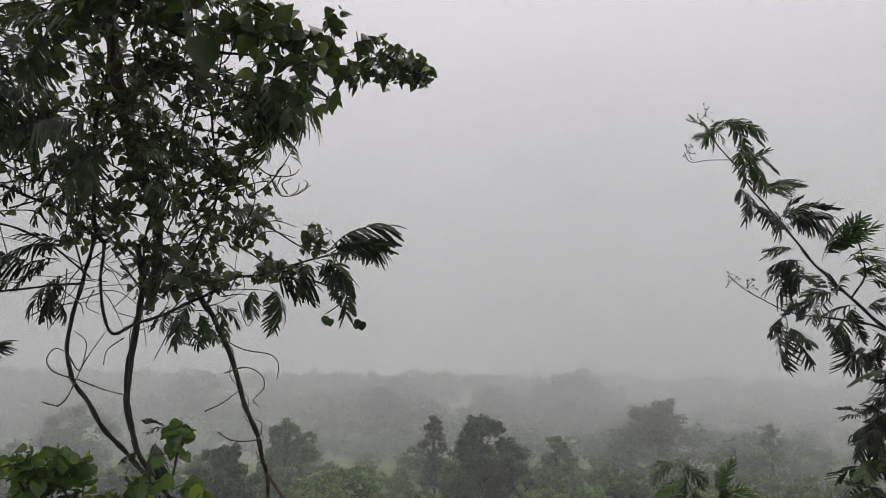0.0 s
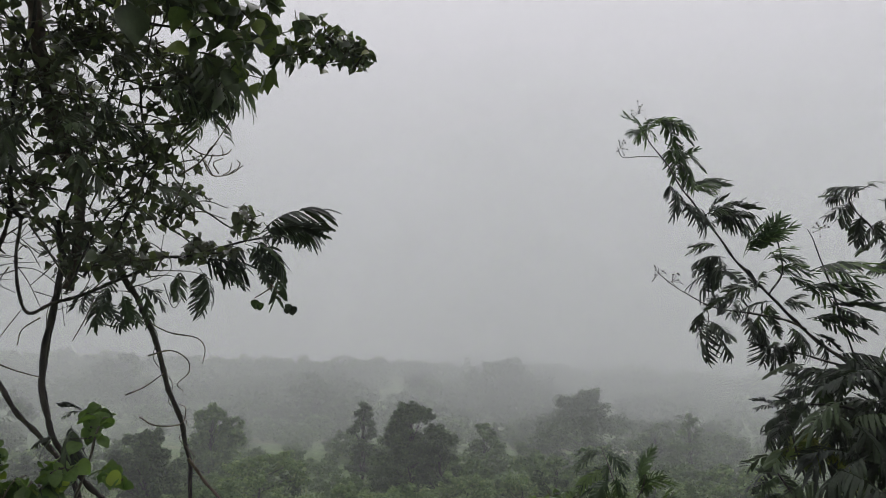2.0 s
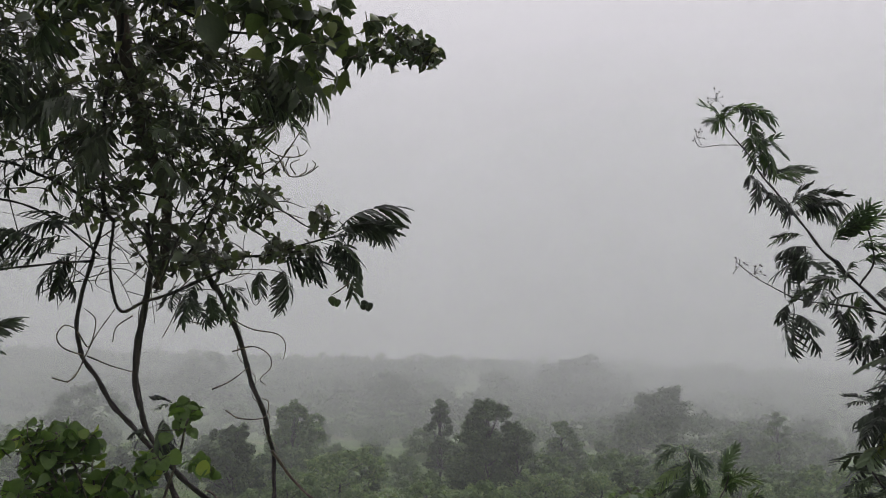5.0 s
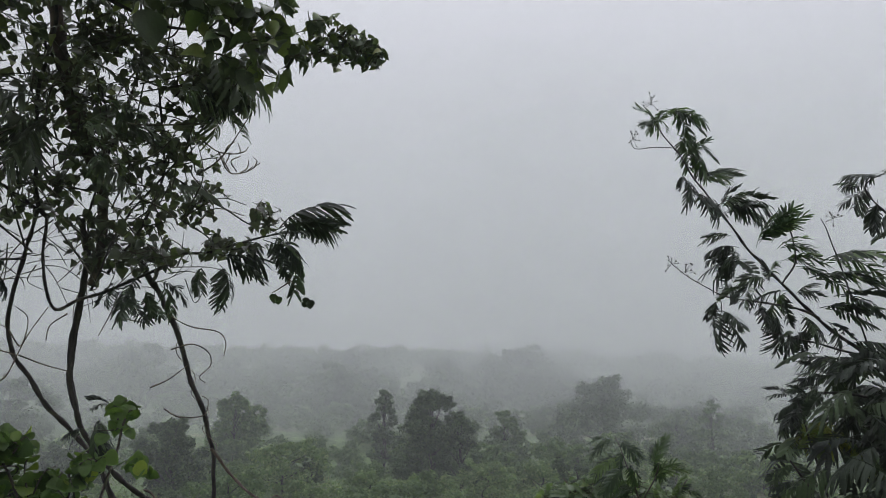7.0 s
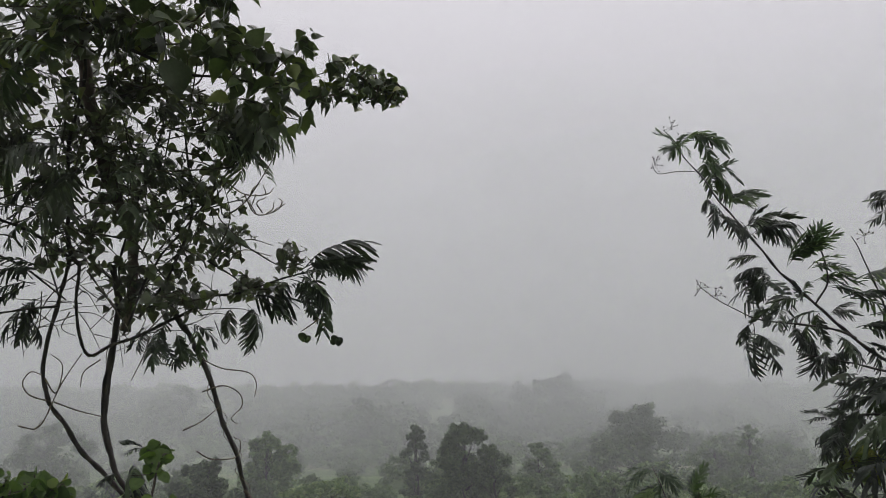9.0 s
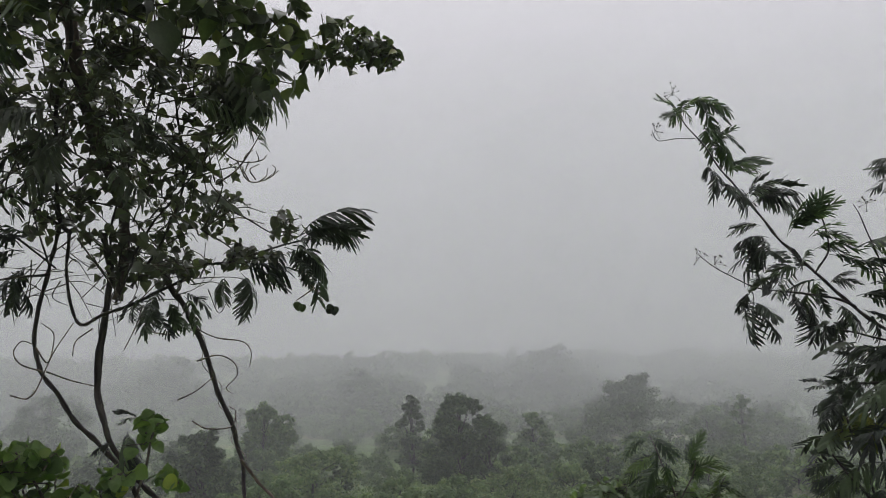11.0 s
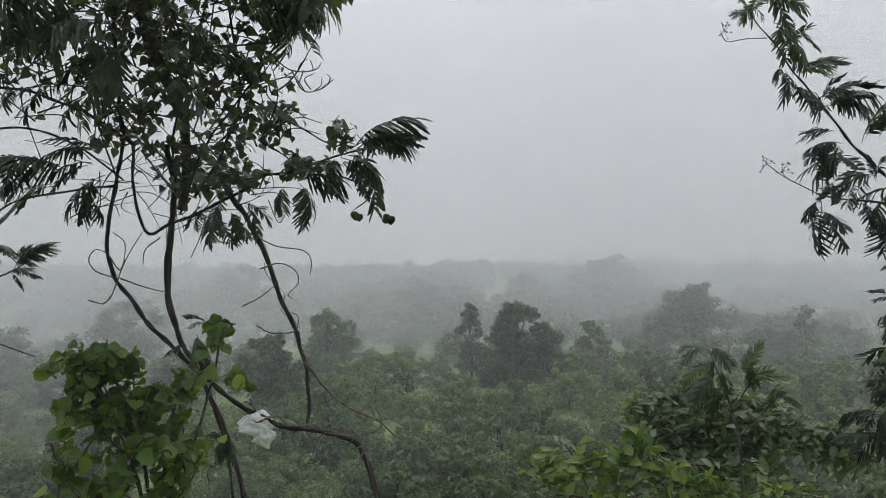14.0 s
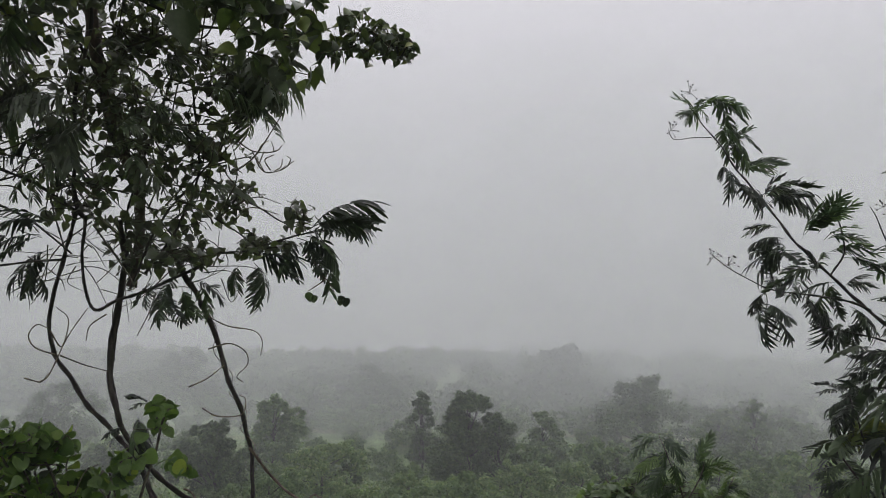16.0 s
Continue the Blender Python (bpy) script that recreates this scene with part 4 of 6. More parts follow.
for k in range(60):
    a = Vector((-1.29, 3.672, 2.561)) + Vector((wiry.uniform(-0.95, 0.75), wiry.uniform(-0.3, 0.3), wiry.uniform(-0.5, 0.6)))
    d = Vector((wiry.gauss(0, 1), wiry.gauss(0, 0.5), wiry.gauss(0.2, 0.7))).normalized() * wiry.uniform(0.2, 0.5)
    bow = Vector((wiry.gauss(0, 1), wiry.gauss(0, 1), wiry.gauss(0, 1))) * 0.06
    world_part("twig", mesh_of("twig", *tube([a, a + d * 0.5 + bow, a + d], 0.0052, 0.002, 4, 6), TWIG), tree)

rooted(tree, (-0.065, 3.643, 0.03), 0.02)
rooted(tree, (-0.783, 3.69, 0.385), 0.016)
# A vine wound round the low branch
axis = spline([(-0.817, 3.82, 0.821), (-0.636, 3.862, 0.721), (-0.418, 3.866, 0.674), (-0.273, 3.861, 0.636), (-0.207, 3.831, 0.558)], 14)
coil = [q + Vector((0.012 * math.sin(i * 0.55), 0.030 * math.sin(i * 0.55), 0.030 * math.cos(i * 0.55))) for i, q in enumerate(axis)]
world_part("tendril", mesh_of("tendril", *tube(coil, 0.005, 0.003, 5, 2), TENDRIL), tree)
coil = [q + Vector((0.02 * math.sin(i * 0.31 + 2), 0.036 * math.sin(i * 0.31 + 2), 0.040 * math.cos(i * 0.31 + 2))) for i, q in enumerate(axis)]
world_part("tendril", mesh_of("tendril", *tube(coil, 0.004, 0.003, 5, 2), TENDRIL), tree)
# A young vine climbing the bare stem
axis = spline([(-0.775, 3.949, 1.687), (-0.678, 3.982, 1.415), (-0.588, 4, 1.203), (-0.524, 3.938, 1.017)], 14)
coil = [q + Vector((0.026 * math.sin(i * 0.5), 0.026 * math.cos(i * 0.5), 0)) for i, q in enumerate(axis)]
world_part("tendril", mesh_of("tendril", *tube(coil, 0.0022, 0.0018, 4, 2), TENDRIL), tree)

vine = thing("climbing_vine", (-0.856, 3.772, 0.303), "climbing vine with heart-shaped leaves smothering a tree", "vine")
stem("stem", vine, [(-0.862, 3.8, 0.238), (-0.924, 3.871, 0.639), (-1.067, 3.905, 0.978), (-1.156, 3.872, 1.201), (-1.22, 3.916, 1.418), (-1.196, 3.881, 1.656), (-1.179, 3.905, 1.955), (-1.201, 3.915, 2.167), (-1.147, 3.87, 2.401), (-1.048, 3.819, 2.69), (-0.98, 3.766, 3.003), (-0.974, 3.612, 3.35)], 0.008, 0.005, BARK)
stem("stem", vine, [(-1.123, 3.776, 1.798), (-0.992, 3.751, 2.144), (-0.821, 3.748, 2.376), (-0.654, 3.768, 2.646), (-0.533, 3.719, 2.926), (-0.413, 3.672, 3.055)], 0.006, 0.004, BARK)
rooted(vine, (-0.849, 3.741, 0.259), 0.009)
climb = Foliage(vine, "leaf", HEARTS, HEART_REST, 150)
climb.cluster((-0.875, 3.70, 2.876), (0.363, 0.300, 0.342), 18, 8, 0.051)
climb.cluster((-0.758, 3.715, 2.514), (0.271, 0.308, 0.289), 17, 8, 0.048)
climb.cluster((-0.973, 3.789, 2.149), (0.347, 0.372, 0.329), 16, 8, 0.051)
climb.cluster((-1.136, 3.825, 2.542), (0.266, 0.300, 0.382), 23, 8, 0.048)
climb.cluster((-1.295, 3.664, 2.906), (0.341, 0.365, 0.322), 22, 8, 0.048)
climb.cluster((-1.514, 3.656, 2.672), (0.341, 0.355, 0.304), 18, 8, 0.044)
climb.cluster((-0.647, 3.838, 2.275), (0.163, 0.191, 0.184), 14, 6, 0.044)
climb.cluster((-1.793, 3.368, 2.801), (0.519, 0.449, 0.296), 21, 8, 0.048)
climb.cluster((-0.909, 3.773, 1.986), (0.342, 0.259, 0.128), 12, 7, 0.051)
climb.cluster((-1.388, 3.804, 2.24), (0.229, 0.251, 0.229), 14, 6, 0.040)
climb.cluster((-0.718, 3.637, 2.81), (0.253, 0.259, 0.217), 10, 8, 0.048)
climb.cluster((-1.125, 3.82, 1.977), (0.223, 0.245, 0.223), 8, 7, 0.051)
climb.cluster((-1.582, 3.698, 2.395), (0.266, 0.251, 0.191), 10, 6, 0.040)
climb.cluster((-0.341, 3.89, 2.194), (0.127, 0.139, 0.127), 10, 5, 0.044)
climb.cluster((-0.549, 3.887, 2.043), (0.163, 0.133, 0.078), 11, 6, 0.044)
climb.cluster((-0.431, 3.901, 2.045), (0.145, 0.114, 0.063), 8, 5, 0.040)
climb.cluster((-1.807, 3.465, 2.453), (0.333, 0.306, 0.223), 10, 7, 0.040)
climb.cluster((-1.898, 3.296, 2.463), (0.253, 0.278, 0.253), 11, 7, 0.040)
climb.cluster((-1.789, 3.157, 3.028), (0.545, 0.459, 0.289), 18, 8, 0.051)
climb.cluster((-1.267, 3.34, 3.164), (0.545, 0.459, 0.289), 22, 8, 0.051)
climb.cluster((-0.824, 3.463, 3.194), (0.399, 0.378, 0.289), 16, 8, 0.051)
lush = Foliage(vine, "leaf", HEARTS_LIT, HEART_LIT_REST, 140)
lush.cluster((-1.215, 3.103, 3.109), (0.446, 0.396, 0.274), 12, 8, 0.08)
lush.cluster((-0.8, 3.111, 3.131), (0.368, 0.34, 0.25), 12, 7, 0.085)
lush.cluster((-0.525, 3.106, 3.022), (0.227, 0.223, 0.179), 8, 7, 0.092)
lush.cluster((-0.328, 3.174, 2.927), (0.179, 0.16, 0.112), 6, 6, 0.085)
lush.cluster((-0.105, 3.298, 2.922), (0.17, 0.153, 0.107), 8, 6, 0.05)
lush.cluster((0.045, 3.287, 2.954), (0.159, 0.157, 0.126), 16, 7, 0.041)
lush.cluster((0.181, 3.299, 2.913), (0.091, 0.104, 0.099), 9, 6, 0.04)
lush.cluster((-0.616, 3.07, 3.292), (0.201, 0.221, 0.201), 12, 7, 0.08)
lush.cluster((-0.886, 3.018, 3.475), (0.585, 0.472, 0.274), 16, 8, 0.08)
lush.cluster((-1.282, 2.948, 3.353), (0.48, 0.415, 0.274), 11, 8, 0.08)
lush.cluster((-0.433, 3.31, 2.82), (0.201, 0.165, 0.099), 4, 5, 0.08)
lush.cluster((-1.394, 3.223, 2.937), (0.247, 0.252, 0.212), 7, 8, 0.069)
lush.cluster((-0.106, 3.250, 2.997), (0.13, 0.12, 0.09), 4, 5, 0.060)
lush.cluster((-0.218, 3.200, 3.073), (0.12, 0.11, 0.08), 3, 5, 0.060)
lush.cluster((-0.169, 3.200, 2.856), (0.10, 0.09, 0.07), 2, 5, 0.070)
lush.cluster((0.128, 3.300, 2.891), (0.07, 0.06, 0.05), 2, 5, 0.042)
lush.cluster((0.194, 3.300, 2.968), (0.06, 0.05, 0.04), 3, 5, 0.040)
climb.cluster((-1.036, 3.500, 2.972), (0.22, 0.22, 0.18), 16, 7, 0.048)
climb.cluster((-1.098, 3.500, 2.973), (0.20, 0.20, 0.16), 10, 7, 0.048)
climb.cluster((-1.335, 3.350, 3.224), (0.25, 0.25, 0.20), 14, 7, 0.048)
climb.cluster((-1.129, 3.550, 2.615), (0.20, 0.20, 0.16), 10, 7, 0.048)
climb.cluster((-1.196, 3.63, 2.608), (0.458, 0.454, 0.367), 13, 8, 0.05)
climb.cluster((-1.316, 3.674, 2.219), (0.336, 0.336, 0.275), 9, 8, 0.05)
climb.cluster((-0.903, 3.711, 2.39), (0.271, 0.299, 0.271), 8, 8, 0.05)
# Heart leaves in the dark frond colour, which paints in their backlit silhouette.
DANGLING = heart_mesh("dangling_leaf", FROND, 0.25, 0.25, 0.03, BLUNT_HEART)
for at, size, way in (((-0.253, 3.900, 1.814), 0.075, (-0.3, 0.2, -1)), ((-0.239, 3.900, 1.802), 0.060, (0.3, 0.2, -1)), ((-0.087, 3.900, 1.802), 0.065, (-0.3, 0.2, -1)), ((-0.075, 3.900, 1.790), 0.070, (0.3, 0.2, -1)), ((-0.099, 3.900, 1.784), 0.050, (0.0, 0.2, -1))):
    place("leaf", DANGLING, vine, basis(Vector(at), Vector(way), Vector((way[0], -1, 0.3)), size * 0.62))
for at, size in (((-0.571, 3.389, 2.916), 0.11), ((-0.476, 3.415, 2.877), 0.12), ((-0.404, 3.483, 2.82), 0.09), ((-0.227, 3.473, 2.88), 0.11), ((-0.286, 3.473, 2.811), 0.09), ((-0.387, 3.262, 2.774), 0.10), ((-0.251, 3.229, 2.778), 0.09), ((-0.197, 3.182, 2.841), 0.12), ((-0.781, 3.109, 2.945), 0.16), ((-0.364, 3.107, 2.984), 0.14), ((-0.85, 3.059, 3.046), 0.15)):
    lush.leaf(at, size * 0.85, 0, Vector((rng.uniform(-.7, .7), 0.1, -1)))
climb.finish()
lush.finish()

bush = thing("heart_leaf_bush", (-0.995, 2.944, 0.438), "bright green bush of large heart-shaped leaves", "bush")
for line in ([(-0.984, 2.912, 0.429), (-1.033, 2.977, 0.642), (-1.125, 3.032, 0.847), (-1.26, 3.016, 1.053), (-1.332, 2.965, 1.194)], [(-0.967, 2.894, 0.437), (-1.015, 2.989, 0.66), (-1.051, 3.016, 0.873), (-1.173, 3.083, 1.086), (-1.213, 3.003, 1.212)], [(-0.981, 2.968, 0.407), (-0.954, 3.082, 0.631), (-0.854, 3.12, 0.871), (-0.812, 3.217, 1.112), (-0.78, 3.227, 1.255)], [(-0.981, 2.935, 0.42), (-0.964, 3.037, 0.689), (-0.948, 3.116, 0.942), (-0.922, 3.14, 1.077)]):
    stem("stem", bush, line, 0.009, 0.004, TWIG)
rooted(bush, (-0.985, 2.948, 0.415), 0.016, TWIG)
leafy = Foliage(bush, "leaf", HEARTS_FRESH, HEART_FRESH)
leafy.cluster((-1.292, 3.004, 1.155), (0.139, 0.129, 0.096), 8, 5, 0.049)
leafy.cluster((-1.184, 3.049, 1.16), (0.096, 0.098, 0.083), 4, 5, 0.049)
leafy.cluster((-1.231, 3.004, 1.01), (0.194, 0.183, 0.139), 8, 6, 0.053)
leafy.cluster((-1.125, 3.087, 0.948), (0.225, 0.217, 0.169), 10, 6, 0.053)
leafy.cluster((-0.966, 3.096, 0.992), (0.166, 0.168, 0.139), 8, 6, 0.053)
leafy.cluster((-0.907, 3.13, 1.078), (0.111, 0.107, 0.083), 4, 5, 0.049)
leafy.cluster((-1.035, 3.036, 0.824), (0.305, 0.244, 0.139), 13, 6, 0.055)
leafy.cluster((-1.293, 2.947, 0.868), (0.139, 0.152, 0.139), 5, 6, 0.053)
leafy.cluster((-0.851, 3.269, 1.214), (0.086, 0.094, 0.086), 4, 4, 0.048)
leafy.cluster((-0.726, 3.274, 1.042), (0.062, 0.061, 0.049), 1, 4, 0.048)
leafy.cluster((-1.178, 2.947, 0.695), (0.36, 0.305, 0.194), 14, 7, 0.055)
leafy.cluster((-0.878, 3.053, 0.707), (0.222, 0.213, 0.166), 8, 6, 0.053)
leafy.cluster((-0.783, 3.292, 1.273), (0.044, 0.046, 0.039), 1, 3, 0.049)
leafy.cluster((-1.264, 3.058, 1.165), (0.139, 0.144, 0.123), 7, 6, 0.053)
leafy.cluster((-1.156, 3.096, 1.137), (0.111, 0.122, 0.111), 5, 6, 0.053)
leafy.cluster((-1.284, 3.031, 1.047), (0.194, 0.183, 0.139), 8, 6, 0.053)
leafy.cluster((-0.83, 3.45, 1.27), (0.075, 0.06, 0.06), 4, 4, 0.051)
leafy.cluster((-0.765, 3.46, 1.02), (0.07, 0.06, 0.07), 4, 4, 0.051)
leafy.finish()
fronds_between(bush, [
    (-0.9, 3.46, 1.28, -0.98, 3.44, 1.32), (-0.92, 3.34, 1.24, -0.87, 3.33, 1.09), (-0.96, 3.3, 1.2, -1.05, 3.26, 1.15),
    (-0.77, 3.28, 0.79, -0.84, 3.25, 0.72), (-0.85, 3.39, 0.76, -0.94, 3.35, 0.72), (-0.8, 3.4, 0.78, -0.75, 3.39, 0.68),
    (-0.81, 3.3, 0.76, -0.82, 3.27, 0.67), (-0.8, 3.29, 0.8, -0.87, 3.27, 0.79)], FRONDS)

pole = thing("sapling", (-2.287, 3.767, 0.25), "pale bare sapling with a few feathery leaves", "sapling")
stem("stem", pole, [(-2.294, 3.778, 0.246), (-2.308, 3.886, 0.779), (-2.298, 3.931, 1.004), (-2.282, 3.967, 1.206), (-2.28, 3.991, 1.384), (-2.285, 4.02, 1.581), (-2.238, 4.061, 1.683), (-2.111, 4.093, 1.846), (-2.019, 4.155, 1.978)], 0.017, 0.009, BARK_PALE)
rooted(pole, (-2.287, 3.767, 0.25), 0.017, BARK_PALE)
stem("twig", pole, [(-2.301, 4.006, 1.187), (-2.183, 4.038, 1.139), (-2.006, 4.132, 1.05)], 0.005, 0.003, TWIG)
stem("twig", pole, [(-2.278, 4.016, 1.423), (-2.195, 4.069, 1.473), (-2.111, 4.114, 1.518), (-2.001, 4.141, 1.596)], 0.006, 0.003, TWIG)
stem("twig", pole, [(-2.221, 4.031, 1.682), (-2.324, 3.989, 1.627), (-2.458, 3.914, 1.567)], 0.006, 0.003, TWIG)
stem("tendril", pole, [(-2.283, 3.945, 1.357), (-2.251, 3.982, 1.379), (-2.237, 3.96, 1.332), (-2.294, 3.966, 1.326), (-2.298, 3.96, 1.362), (-2.256, 3.97, 1.386)], 0.003, 0.002, TENDRIL, sides=5)
fronds_between(pole, [
    (-2.07, 4.03, 1.52, -1.88, 4.12, 1.67), (-2.08, 3.99, 1.51, -1.92, 4.07, 1.52), (-2.31, 4.07, 1.61, -2.26, 4.1, 1.5),
    (-2.27, 4.06, 1.66, -2.19, 4.11, 1.52), (-2.23, 4.04, 1.66, -2.11, 4.11, 1.57), (-2.25, 3.92, 1.63, -2.28, 3.9, 1.72),
    (-2.06, 4.07, 1.53, -1.98, 4.1, 1.66)], FRONDS)

def plastic_bag(at, size):
    """A torn white plastic bag caught on the branch, crumpled and hanging in two lobes."""
    verts, faces, n, rows = [], [], 40, 30
    r = random.Random(3)
    for j in range(rows + 1):
        v = j / rows
        wide = 0.10 + 0.42 * math.sin(math.pi * min(1, v * 0.9 + 0.1)) ** 0.8 - 0.10 * v
        for k in range(n):
            a = 2 * math.pi * k / n
            crumple = 1 + 0.55 * noise.noise((2.6 * math.cos(a), 2.6 * math.sin(a), v * 6)) + 0.30 * noise.noise((7 * math.cos(a), 7 * math.sin(a), v * 15)) + 0.03 * r.uniform(-1, 1)
            pinch = 1 - 0.45 * math.exp(-((v - 0.62) / 0.10) ** 2)
            verts.append(Vector((-0.30 + 0.55 * v + wide * math.cos(a) * crumple * pinch, wide * 0.45 * math.sin(a) * crumple, 0.45 - 1.0 * v + 0.10 * math.cos(a) * crumple)) * size)
    for j in range(rows):
        for k in range(n):
            a, b = j * n + k, j * n + (k + 1) % n
            faces.append((a, b, b + n, a + n))
    faces.append(tuple(range(n)))
    faces.append(tuple(rows * n + k for k in reversed(range(n))))
    m, nn, l = material("white_plastic_film")
    o = nn.new("ShaderNodeOutputMaterial")
    co = nn.new("ShaderNodeTexCoord")
    nz = nn.new("ShaderNodeTexNoise")
    nz.inputs["Scale"].default_value, nz.inputs["Detail"].default_value = 30, 6
    l.new(co.outputs["Object"], nz.inputs["Vector"])
    rr = ramp_node(nn, [(0.3, (0.66, 0.68, 0.69)), (0.6, (0.82, 0.83, 0.84))])
    l.new(nz.outputs["Fac"], rr.inputs["Fac"])
    b = nn.new("ShaderNodeBsdfPrincipled")
    b.inputs["Roughness"].default_value = 0.35
    l.new(rr.outputs[0], b.inputs["Base Color"])
    bu = nn.new("ShaderNodeBump")
    bu.inputs["Strength"].default_value, bu.inputs["Distance"].default_value = 0.7, 0.01
    l.new(nz.outputs["Fac"], bu.inputs["Height"])
    l.new(bu.outputs[0], b.inputs["Normal"])
    l.new(b.outputs[0], o.inputs[0])
    ob = new("plastic_bag", mesh_of("plastic_bag", verts, faces, m))
    ob.location = at
    tagged(ob, "crumpled white plastic bag caught on a branch", "bag")


plastic_bag((-0.736, 3.856, 0.705), 0.168)


# ---- the slanting feathery tree and its neighbours ----
slant = thing("feathery_tree", (3.447, 2.8, 0.18), "slender slanting tree with dark feathery leaves", "tree")
rooted(slant, (3.447, 2.8, 0.18), 0.025, BARK)
stem("trunk", slant, [(3.422, 2.779, 0.191), (3.458, 2.993, 0.637), (3.339, 3.201, 0.974), (3.193, 3.382, 1.292), (2.94, 3.573, 1.568), (2.774, 3.759, 1.775), (2.598, 3.837, 1.98), (2.465, 3.929, 2.175), (2.276, 3.93, 2.394), (2.174, 3.985, 2.575), (2.087, 4.035, 2.741), (1.935, 3.981, 2.883), (1.848, 3.986, 2.994)], 0.015, 0.0022, BARK)
stem("limb", slant, [(2.767, 3.749, 1.782), (2.638, 3.788, 1.843), (2.464, 3.886, 1.873), (2.321, 3.975, 1.91), (2.244, 4.078, 1.974)], 0.008, 0.003, BARK)
stem("limb", slant, [(2.938, 3.571, 1.568), (2.804, 3.704, 1.625), (2.664, 3.842, 1.677), (2.5, 3.894, 1.712)], 0.007, 0.003, BARK)
stem("limb", slant, [(2.586, 3.819, 1.979), (2.64, 3.767, 2.112), (2.603, 3.757, 2.281), (2.569, 3.819, 2.393)], 0.006, 0.003, BARK)
stem("limb", slant, [(3.165, 3.352, 1.295), (3.009, 3.581, 1.35), (2.785, 3.703, 1.383), (2.641, 3.842, 1.317)], 0.010, 0.004, BARK)
stem("limb", slant, [(2.97, 3.609, 1.568), (2.846, 3.618, 1.968), (2.788, 3.676, 2.244), (2.727, 3.667, 2.343)], 0.006, 0.002, BARK)
stem("twig", slant, [(2.016, 4.009, 2.79), (1.933, 4.078, 2.806), (1.837, 4.123, 2.801), (1.791, 4.104, 2.857)], 0.003, 0.002, TWIG)
stem("twig", slant, [(2.218, 4.031, 1.97), (2.138, 4.061, 2.022), (2.08, 4.096, 2.076), (2.051, 4.114, 2.111)], 0.003, 0.002, TWIG)
stem("twig", slant, [(2.293, 3.993, 1.917), (2.306, 3.989, 1.832), (2.305, 4.064, 1.717)], 0.003, 0.002, TWIG)
fronds_between(slant, [
    (1.94, 4.01, 2.9, 1.74, 4.05, 3.04), (1.93, 4.03, 2.94, 1.82, 4.08, 2.93), (1.96, 4.01, 3, 2.15, 3.92, 2.98),
    (1.98, 4.01, 3.03, 2.23, 3.93, 2.86), (2.01, 3.93, 2.85, 2.22, 3.88, 2.64), (2.09, 3.96, 2.78, 2.2, 3.95, 2.57),
    (1.91, 4.01, 2.99, 1.98, 4.02, 2.87), (2.14, 4.07, 2.74, 2.16, 4.01, 2.89), (2.19, 4.01, 2.62, 2.41, 3.87, 2.65),
    (2.17, 3.94, 2.58, 2.32, 3.85, 2.61)], FRONDS_FRESH, 0.12, (2, 3, 3), (0.35, -0.1, 0.05))
fronds_between(slant, [
    (2.3, 4.01, 2.45, 2.55, 3.86, 2.47), (2.24, 3.87, 2.4, 2.34, 3.78, 2.55), (2.35, 4.02, 2.41, 2.46, 3.94, 2.44),
    (2.11, 4, 2.61, 2.16, 4.01, 2.44), (2.1, 3.95, 2.53, 2.19, 3.95, 2.32), (2.07, 3.97, 2.62, 2.05, 4, 2.55),
    (2.39, 4, 2.27, 2.25, 4.08, 2.27), (2.42, 3.98, 2.2, 2.21, 4.11, 2.13), (2.41, 3.88, 2.12, 2.18, 4.03, 1.99),
    (2.41, 4.05, 1.99, 2.29, 4.12, 1.93), (2.37, 4.06, 1.96, 2.31, 4.07, 2.19)], FRONDS, 0.12, (2, 3, 3), (0.35, -0.1, 0.05))
fronds_between(slant, [
    (2.51, 3.8, 2.21, 2.54, 3.74, 2.44), (2.45, 3.78, 2.24, 2.56, 3.69, 2.37), (2.52, 3.76, 2.17, 2.64, 3.67, 2.22),
    (2.47, 3.88, 2.19, 2.52, 3.81, 2.39), (2.63, 3.88, 2.12, 2.8, 3.76, 2.12), (2.66, 3.8, 2.08, 2.85, 3.67, 2.01),
    (2.69, 3.73, 2.01, 3.02, 3.48, 1.96), (2.76, 3.7, 2.11, 2.99, 3.52, 2.1)], FRONDS_FRESH, 0.12, (2, 3, 3), (0.35, -0.1, 0.05))
fronds_between(slant, [
    (2.3, 3.98, 1.85, 2.25, 4.02, 1.58), (2.32, 4.04, 1.89, 2.27, 4.07, 1.78), (2.46, 3.88, 1.98, 2.23, 4.02, 1.88),
    (2.52, 3.97, 1.89, 2.54, 3.97, 1.68), (2.53, 3.86, 2.01, 2.36, 3.97, 1.95), (2.61, 3.93, 1.82, 2.63, 3.92, 1.58),
    (2.65, 3.82, 1.71, 2.54, 3.89, 1.65), (2.68, 3.8, 1.81, 2.78, 3.73, 1.64), (2.75, 3.78, 1.74, 2.66, 3.85, 1.58),
    (2.71, 3.67, 1.84, 2.97, 3.47, 1.8), (2.77, 3.7, 1.77, 2.94, 3.56, 1.67), (2.59, 3.76, 1.94, 2.45, 3.86, 1.81),
    (2.81, 3.68, 1.91, 3.01, 3.52, 1.9), (2.58, 3.94, 1.99, 2.49, 3.98, 2.13), (2.7, 3.87, 1.92, 2.81, 3.78, 1.98)], FRONDS, 0.12, (2, 3, 3), (0.35, -0.1, 0.05))
